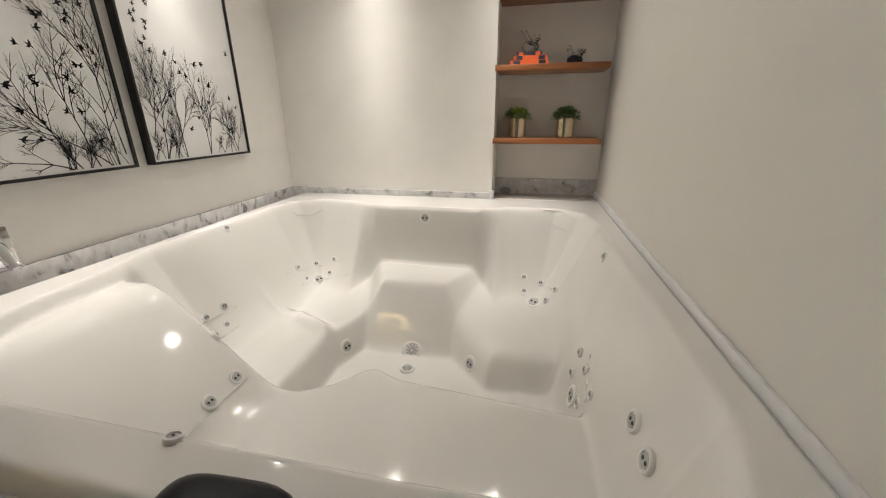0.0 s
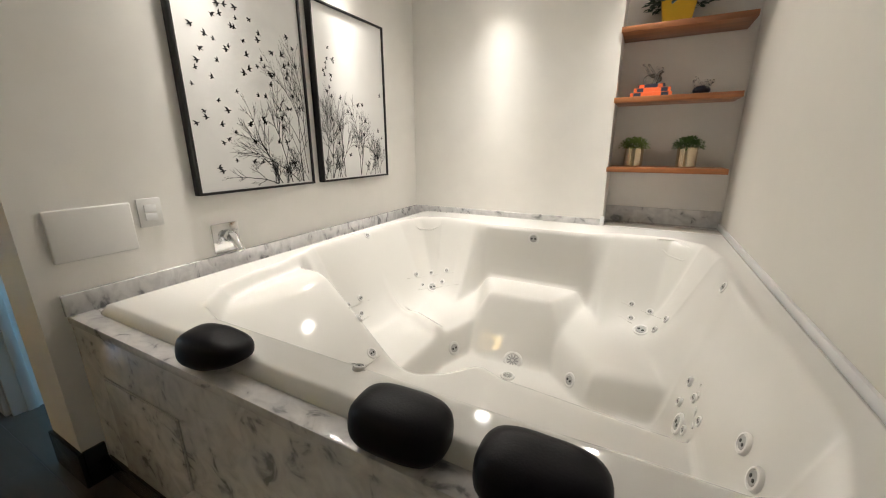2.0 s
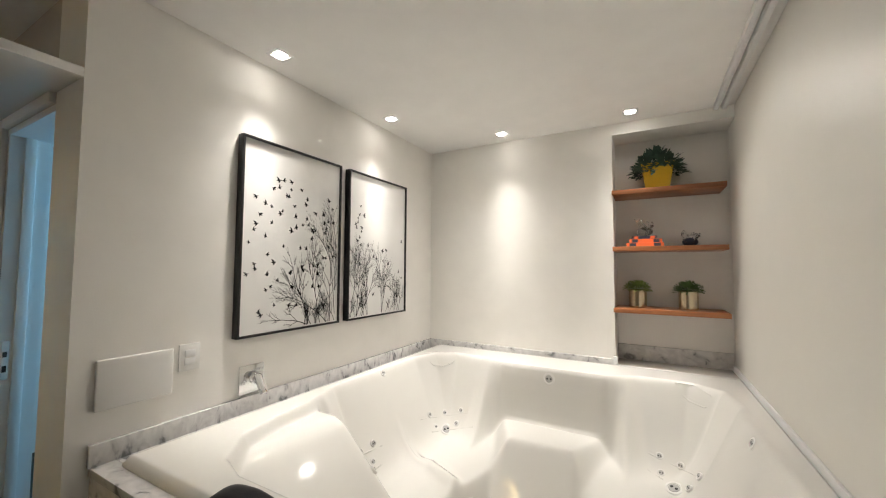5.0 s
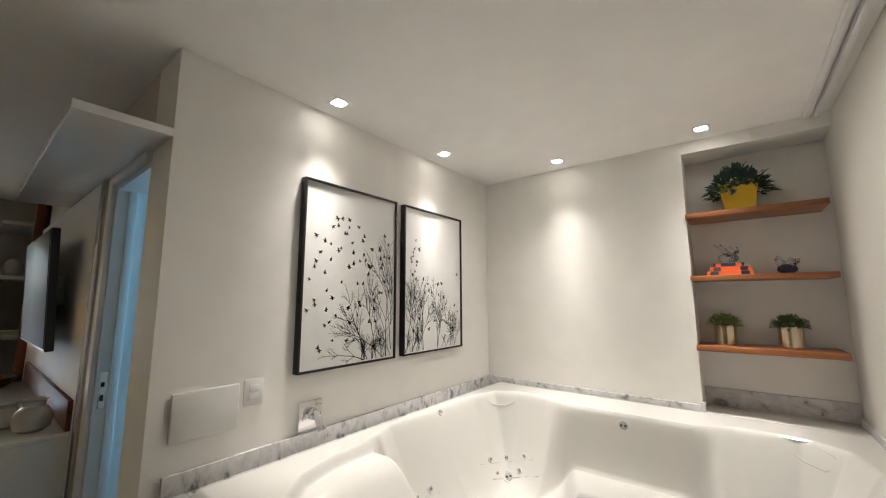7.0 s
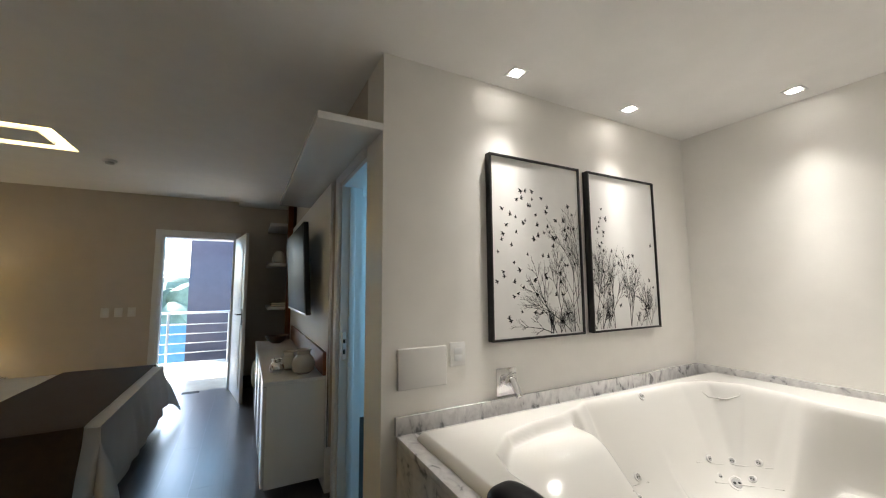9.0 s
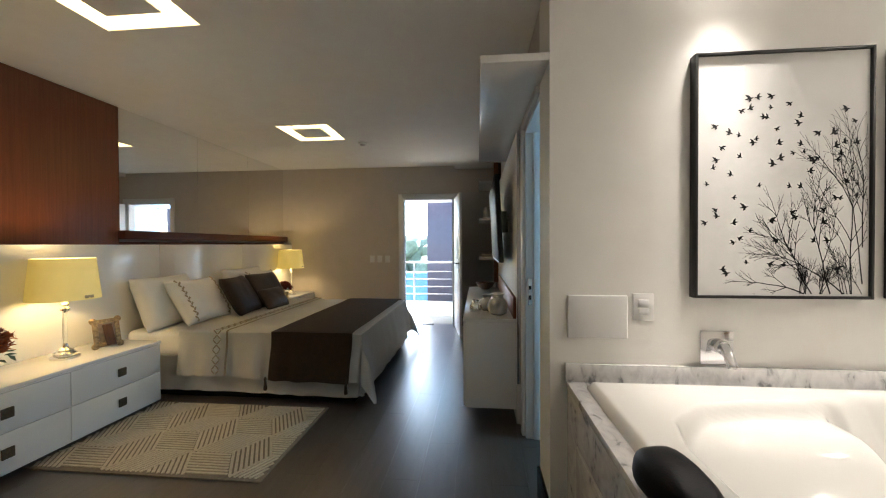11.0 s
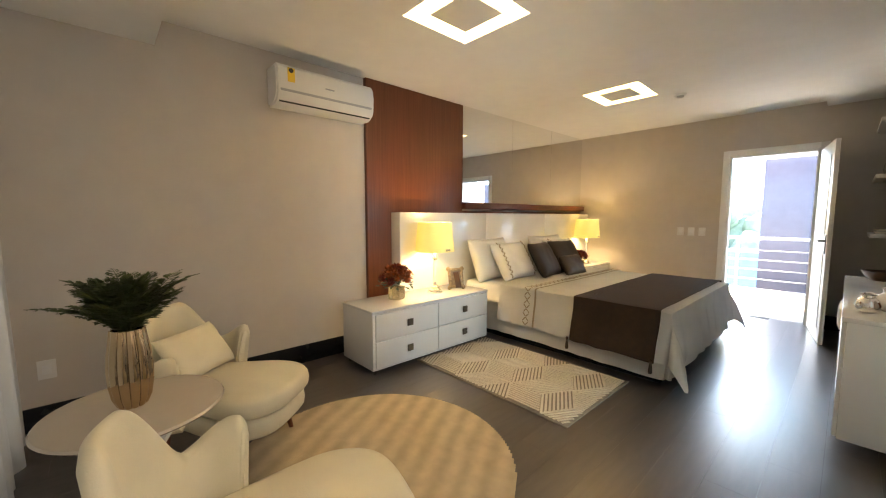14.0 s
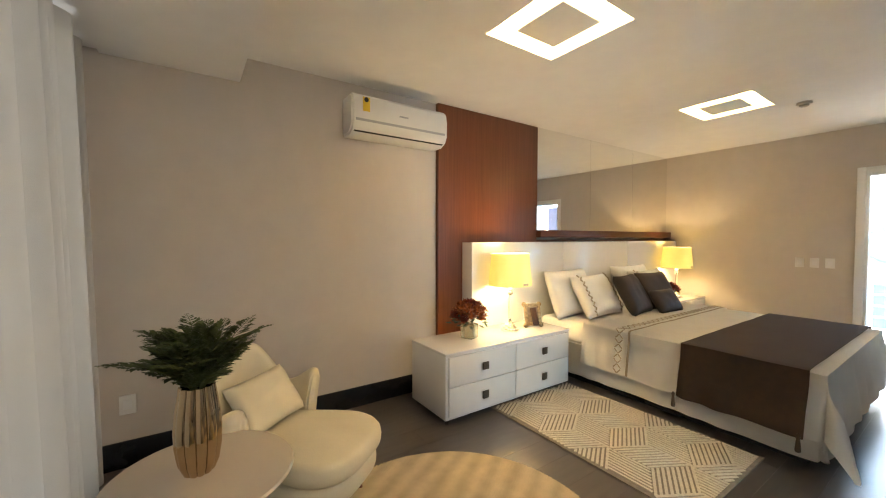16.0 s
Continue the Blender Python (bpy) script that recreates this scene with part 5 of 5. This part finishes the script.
# ---- sitting corner ----
def armchair(m):
    ob = thing("armchair", "cream leather armchair with a rounded back and wooden legs", "armchair", m, "cream armchairs")
    # seat looks towards +x; the shell sweeps from a high back over a dip to the arms
    bm = bmesh.new()
    n = 72
    cols = []
    for i in range(n + 1):
        th = radians(-124 + 248 * i / n)
        back = smooth01(np.array((math.cos(th) - 0.5) / 0.42)).item()
        front = smooth01(np.array((abs(th) - radians(112)) / radians(12))).item()
        rise = smooth01(np.array((abs(th) - radians(58)) / radians(55))).item()
        top = 0.55 + 0.25 * back + 0.075 * rise - 0.03 * front ** 2
        dx, dy = -math.cos(th), math.sin(th)
        R = 0.30
        thick = 0.055 - 0.012 * front
        col = []
        for off, z, lean in ((-0.6, 0.22, 0), (0.2, 0.25, 0), (0.7, 0.34, 0.15), (1.0, 0.48, 0.45), (1.0, top - 0.045, 1), (0.8, top - 0.012, 1), (0.35, top, 1), (-0.15, top, 1), (-0.65, top - 0.014, 1), (-0.9, top - 0.05, 1), (-1.0, 0.48, 0.4), (-1.15, 0.34, 0.1), (-1.2, 0.26, 0)):
            rr = R + thick * off + lean * 0.03
            col.append(bm.verts.new((0.02 + dx * (rr * 0.5 + 0.045 * back * lean), dy * rr * (0.76 + 0.14 * (1 - back)) * (1 - 0.1 * back * lean), z)))
        cols.append(col)
    for a, b in zip(cols, cols[1:]):
        for k in range(len(a)):
            q = (k + 1) % len(a)
            bm.faces.new((a[k], a[q], b[q], b[k]))
    caps = [bm.faces.new(cols[0]), bm.faces.new(cols[-1][::-1])]
    bmesh.ops.recalc_face_normals(bm, faces=bm.faces[:])
    bmesh.ops.bevel(bm, geom=[e for f in caps for e in f.edges], offset=0.012, segments=3, affect="EDGES")
    part("backrest", bm, M_LEATHER, ob, angle=70)

    def slab(x0, x1, half, z0, z1, crown, seed):
        """A padded slab with a bowed front, narrower towards the back, with a soft edge."""
        own = bmesh.new()
        outline = []
        for k in range(64):
            t = 2 * math.pi * k / 64
            cx, cy = math.copysign(abs(math.cos(t)) ** 0.62, math.cos(t)), math.copysign(abs(math.sin(t)) ** 0.62, math.sin(t))
            x = (x0 + x1) / 2 + cx * (x1 - x0) / 2
            outline.append((x, cy * half * (0.66 + 0.34 * smooth01(np.array((x - x0) / (x1 - x0) / 0.8)).item())))
        mx = (x0 + x1) / 2
        rings = []
        for f, z in ((0.86, z0), (0.95, z0 + 0.008), (0.99, z0 + 0.025), (1.0, (z0 + z1) / 2), (0.985, z1 - 0.025), (0.95, z1 - 0.008), (0.88, z1), (0.6, z1 + crown * 0.7), (0.3, z1 + crown)):
            rings.append([own.verts.new((mx + (x - mx) * f, y * f, z + 0.004 * noise.noise(Vector((x * 4, y * 4, seed))) * (z > z1 - 0.01))) for x, y in outline])
        for a, b in zip(rings, rings[1:]):
            for k in range(64):
                own.faces.new((a[k], a[(k + 1) % 64], b[(k + 1) % 64], b[k]))
        own.faces.new(rings[0][::-1])
        own.faces.new(rings[-1])
        return own
    part("seat_base", slab(-0.12, 0.56, 0.27, 0.205, 0.315, 0.0, 2.0), M_LEATHER, ob, angle=70)
    part("seat", slab(-0.12, 0.585, 0.285, 0.318, 0.425, 0.022, 5.0), M_LEATHER, ob, angle=70)
    for x, y in ((0.36, 0.22), (0.36, -0.22), (-0.05, 0.16), (-0.05, -0.16)):
        s = (1.12 if x > 0 else 1.25)
        part("leg", tube([(x * s, y * 1.1, 0.0), (x, y, 0.21)], 0.012, 14, taper=1.9), M_LEG, ob)
    return ob


chair = armchair(pose(-0.365, -2.68, 0, 0, 0, 130))
copy_thing(chair, pose(-0.165, -1.395, 0.0, 0, 0, 166))
pillow("cushion", "cream leather cushion leaning in the armchair", -0.36, -2.63, 0.57, 0.38, 0.27, 0.1, M_LEATHER, 36, 40, "")
table = thing("side_table", "round beige lacquered side table on crossed metal legs", "table", pose(-0.082, -2.155, 0))
part("tabletop", lathe([(0.25, 0.522), (0.29, 0.532), (0.297, 0.54), (0.291, 0.548), (0.255, 0.55)], 72), M_TABLE, table)
for a in (25, 115):
    for s in (-1, 1):
        bm = box(-0.024, 0.024, -0.011 + s * 0.0005, 0.011 + s * 0.0005, 0.0, 0.665, 0.004)
        bm.transform(Matrix.Translation((s * 0.22, s * 0.0115, 0.0)) @ pose(0, 0, 0, 0, -s * 38.2, 0))
        for v in bm.verts:
            v.co.z = min(max(v.co.z, 0.0), 0.5225)
        bm.transform(pose(0, 0, 0, 0, 0, a))
        part("leg", bm, M_WHITE, table)
fern = thing("fern_vase", "green fern fronds in a fluted bronze metal vase", "plant", pose(-0.07, -2.17, 0.55))
part("vase", lathe([(0.042, 0.0), (0.05, 0.006), (0.064, 0.04), (0.073, 0.1), (0.075, 0.16), (0.07, 0.225), (0.06, 0.285), (0.057, 0.31), (0.051, 0.31), (0.05, 0.27)], 132, 0.13, 11), M_VASE, fern)
q = random.Random(7)
for k in range(38):
    a = k * 2.39996 + q.uniform(-0.2, 0.2)
    reach, rise = q.uniform(0.08, 0.27), q.uniform(0.13, 0.27)
    if k % 4 == 0:
        reach, rise = reach * 0.55, 0.25
    bm = bmesh.new()
    pts = []
    for i in range(13):
        t = i / 12
        rad = 0.02 + reach * t ** 1.15
        pts.append(Vector((math.cos(a + 0.15 * t) * rad, math.sin(a + 0.15 * t) * rad, 0.295 + rise * (1.5 * t - 0.62 * t * t))))
    tube(pts, 0.0022, 5, bm=bm, taper=0.4)
    for i in range(2, 13):
        d = (pts[i] - pts[i - 1]).normalized()
        side = d.cross(Vector((0, 0, 1))).normalized()
        size = 0.062 * math.sin(math.pi * min(1, (i + 1.5) / 14)) + 0.006
        for s in (-1, 1):
            for f in (0.0, 0.5):
                p = pts[i - 1].lerp(pts[i], f)
                w = (side * s + d * 0.5 + Vector((0, 0, q.uniform(-0.3, 0.15)))).normalized()
                leaf_quad(bm, p, w, Vector((0, 0, 1)), size * q.uniform(0.8, 1.1), size * 0.42)
                leaf_quad(bm, p + w * size * 0.5, (w + d * 0.9).normalized(), Vector((0, 0, 1)), size * 0.45, size * 0.3)
    part("frond", bm, M_FERN, fern, smooth=False)

# curtain along the window wall
bm = bmesh.new()
pts = []
for i in range(420):
    y = -3.44 + 2.9 * i / 419
    pts.append((0.435 + 0.036 * math.sin(y * 33 + 1.6 * math.sin(y * 7)) + 0.012 * math.sin(y * 15), y))
zs = [0.02 + (ZW - 0.03) * k / 14 for k in range(15)]
cols = [[bm.verts.new((x + 0.05 * (1 - z / ZW) * (0.3 * math.sin(y * 3)) - 0.05 * (1 - z / ZW), y, z)) for z in zs] for x, y in pts]
for a, b in zip(cols, cols[1:]):
    for k in range(14):
        bm.faces.new((a[k], b[k], b[k + 1], a[k + 1]))
bmesh.ops.solidify(bm, geom=bm.faces[:], thickness=0.003)
solo("curtain", bm, M_CURTAIN, "white floor-length curtain in soft folds", "curtain", angle=80)
structure("curtain_box", box(0.36, XE, YS, LY, ZW + 0.02, ZC - 0.003), M_CEIL, "white curtain recess over the window", "ceiling")

# ---- television side ----
structure("television_panel", box(-5.3, -2.86, 0.11, PY - 0.001, 0.0, 2.14, 0.003), M_WHITE, "white panel behind the television", "wall panel", True)
structure("canopy", box(-3.85, PX + 0.004, -0.158, PY - 0.001, 2.142, 2.178, 0.003), M_LACQ, "white glossy canopy board over the bathroom door", "canopy", True)
structure("shelf_backing", box(XW + 0.001, -5.3, 0.11, PY - 0.001, 0.0, 2.45, 0.002), M_DARKWOOD, "dark wood backing behind the corner shelves", "wall panel", True)
structure("panel_post", box(-5.36, -5.28, 0.05, 0.1095, 0.8, 2.45, 0.003), M_PANELWOOD, "brown wood post beside the shelves", "trim", True)
tv = thing("television", "black flat television on a wall bracket", "television", pose(-3.76, -0.02, 1.53, 3, 0, 0))
part("case", box(-0.62, 0.62, 0.0, 0.04, -0.36, 0.36, 0.006), M_BLACK, tv)
part("screen", box(-0.61, 0.61, -0.003, 0.0005, -0.345, 0.35, 0.001), M_SCREEN, tv)
part("bezel", box(-0.62, 0.62, -0.004, 0.0, -0.36, -0.346, 0.0015), M_STEEL, tv, "silver lower edge")
part("bracket", box(-0.12, 0.12, 0.04, 0.128, -0.1, 0.1, 0.004), M_GREYP, tv)
cab = thing("tv_cabinet", "long white floating cabinet under the television", "cabinet", pose(-4.95, -0.285, 0.1))
part("body", box(0, 2.07, 0.02, 0.394, 0, 0.645, 0.004), M_LACQ, cab)
part("top", box(-0.004, 2.074, 0, 0.394, 0.645, 0.67, 0.003), M_LACQ, cab)
part("backboard", box(0.0, 2.07, 0.372, 0.394, 0.671, 0.83, 0.003), M_PANELWOOD, cab, "reddish brown wood backboard")
structure("panel_edge", box(-2.8595, -2.853, 0.112, PY - 0.001, 0.3, 2.14, 0.001), M_CHROME, "thin chrome edge of the television panel", "trim", True)
for k in range(3):
    part("drawer", box(0.01 + k * 0.686, 0.69 + k * 0.686, 0.002, 0.02, 0.01, 0.635, 0.003), M_LACQ, cab)
jar = [(0.045, 0.0), (0.075, 0.02), (0.085, 0.07), (0.07, 0.115), (0.045, 0.14), (0.05, 0.165), (0.062, 0.172), (0.055, 0.176), (0.04, 0.16)]
for x, y, s, mt, lb in ((-3.05, -0.02, 0.95, M_CERAM, "pale glazed ceramic jar on the cabinet"), (-3.24, -0.1, 0.75, M_CERAM, "pale glazed ceramic jar on the cabinet"), (-3.12, -0.19, 0.6, M_CHROME, "small silver jar on the cabinet")):
    ob = solo("jar", lathe([(r * s, z * s) for r, z in jar], 36), mt, lb, "jar", group="jars on the cabinet")
    ob.matrix_world = pose(x, y, 0.77)
ob = solo("bowl", lathe([(0.05, 0), (0.09, 0.03), (0.12, 0.08), (0.115, 0.08), (0.085, 0.035), (0.0, 0.02)], 36, close=False), M_DARKWOOD, "dark wooden bowl on the cabinet", "bowl")
ob.matrix_world = pose(-4.75, -0.08, 0.77)
for z in (1.1, 1.66, 2.18):
    solo("shelf", box(XW + 0.02, -5.37, -0.15, 0.109, z, z + 0.035, 0.002), M_WHITE, "white corner shelf on dark wood", "shelf", group="corner shelves")
for x, s in ((-5.55, 1.0), (-5.9, 0.9)):
    ob = solo("ornament_vase", lathe([(0.03 * s, 0), (0.06 * s, 0.03), (0.07 * s, 0.09), (0.05 * s, 0.15), (0.025 * s, 0.17)], 30), M_CERAM, "small rounded pale vase on a shelf", "vase", group="vases on the corner shelf")
    ob.matrix_world = pose(x, -0.03, 1.695)
for k in range(2):
    bk = thing("book", "flat pale book lying on the corner shelf", "book", pose(-5.65, -0.02, 1.135 + 0.025 * k, 0, 0, 4 * k), "books on the corner shelf")
    part("cover", box(-0.12, 0.12, -0.09, 0.09, 0, 0.024, 0.002), M_CERAM, bk)
    part("pages", box(-0.117, 0.121, -0.091, 0.087, 0.004, 0.02), M_PAGE, bk, smooth=False)
pouf = thing("pouf", "white leather pouf beside the cabinet", "pouf", pose(-5.22, -0.14, 0))
part("cushion", blob(0.17, 0.17, 0.17, 4, 28, m=Matrix.Translation((0, 0, 0.36))), M_LEATHER, pouf)
part("base", lathe([(0.13, 0.0), (0.14, 0.19)], 28), M_BASE, pouf)

# ---- floor tiles ----
tile_w, tile_l = 0.2, 1.2
bm = box(-tile_l / 2 + 0.0004, tile_l / 2 - 0.0004, -tile_w / 2 + 0.0004, tile_w / 2 - 0.0004, -0.004, 0.0)
tile_mesh = mesh_of(bm, "tile", M_FLOOR)
row = 0
y = YS + tile_w / 2
while y < 0.35:
    x = XW + tile_l / 2 - (row % 3) * 0.4
    while x - tile_l / 2 < XE:
        a, b = max(x - tile_l / 2, XW - 0.13), min(x + tile_l / 2, XE)
        if b - a > 0.02:
            ob = new("tile", tile_mesh)
            ob.parent = floor
            ob.matrix_local = pose((a + b) / 2, y, 0) @ Matrix.Diagonal(((b - a) / tile_l, 1, 1, 1))
        x += tile_l
    y += tile_w
    row += 1
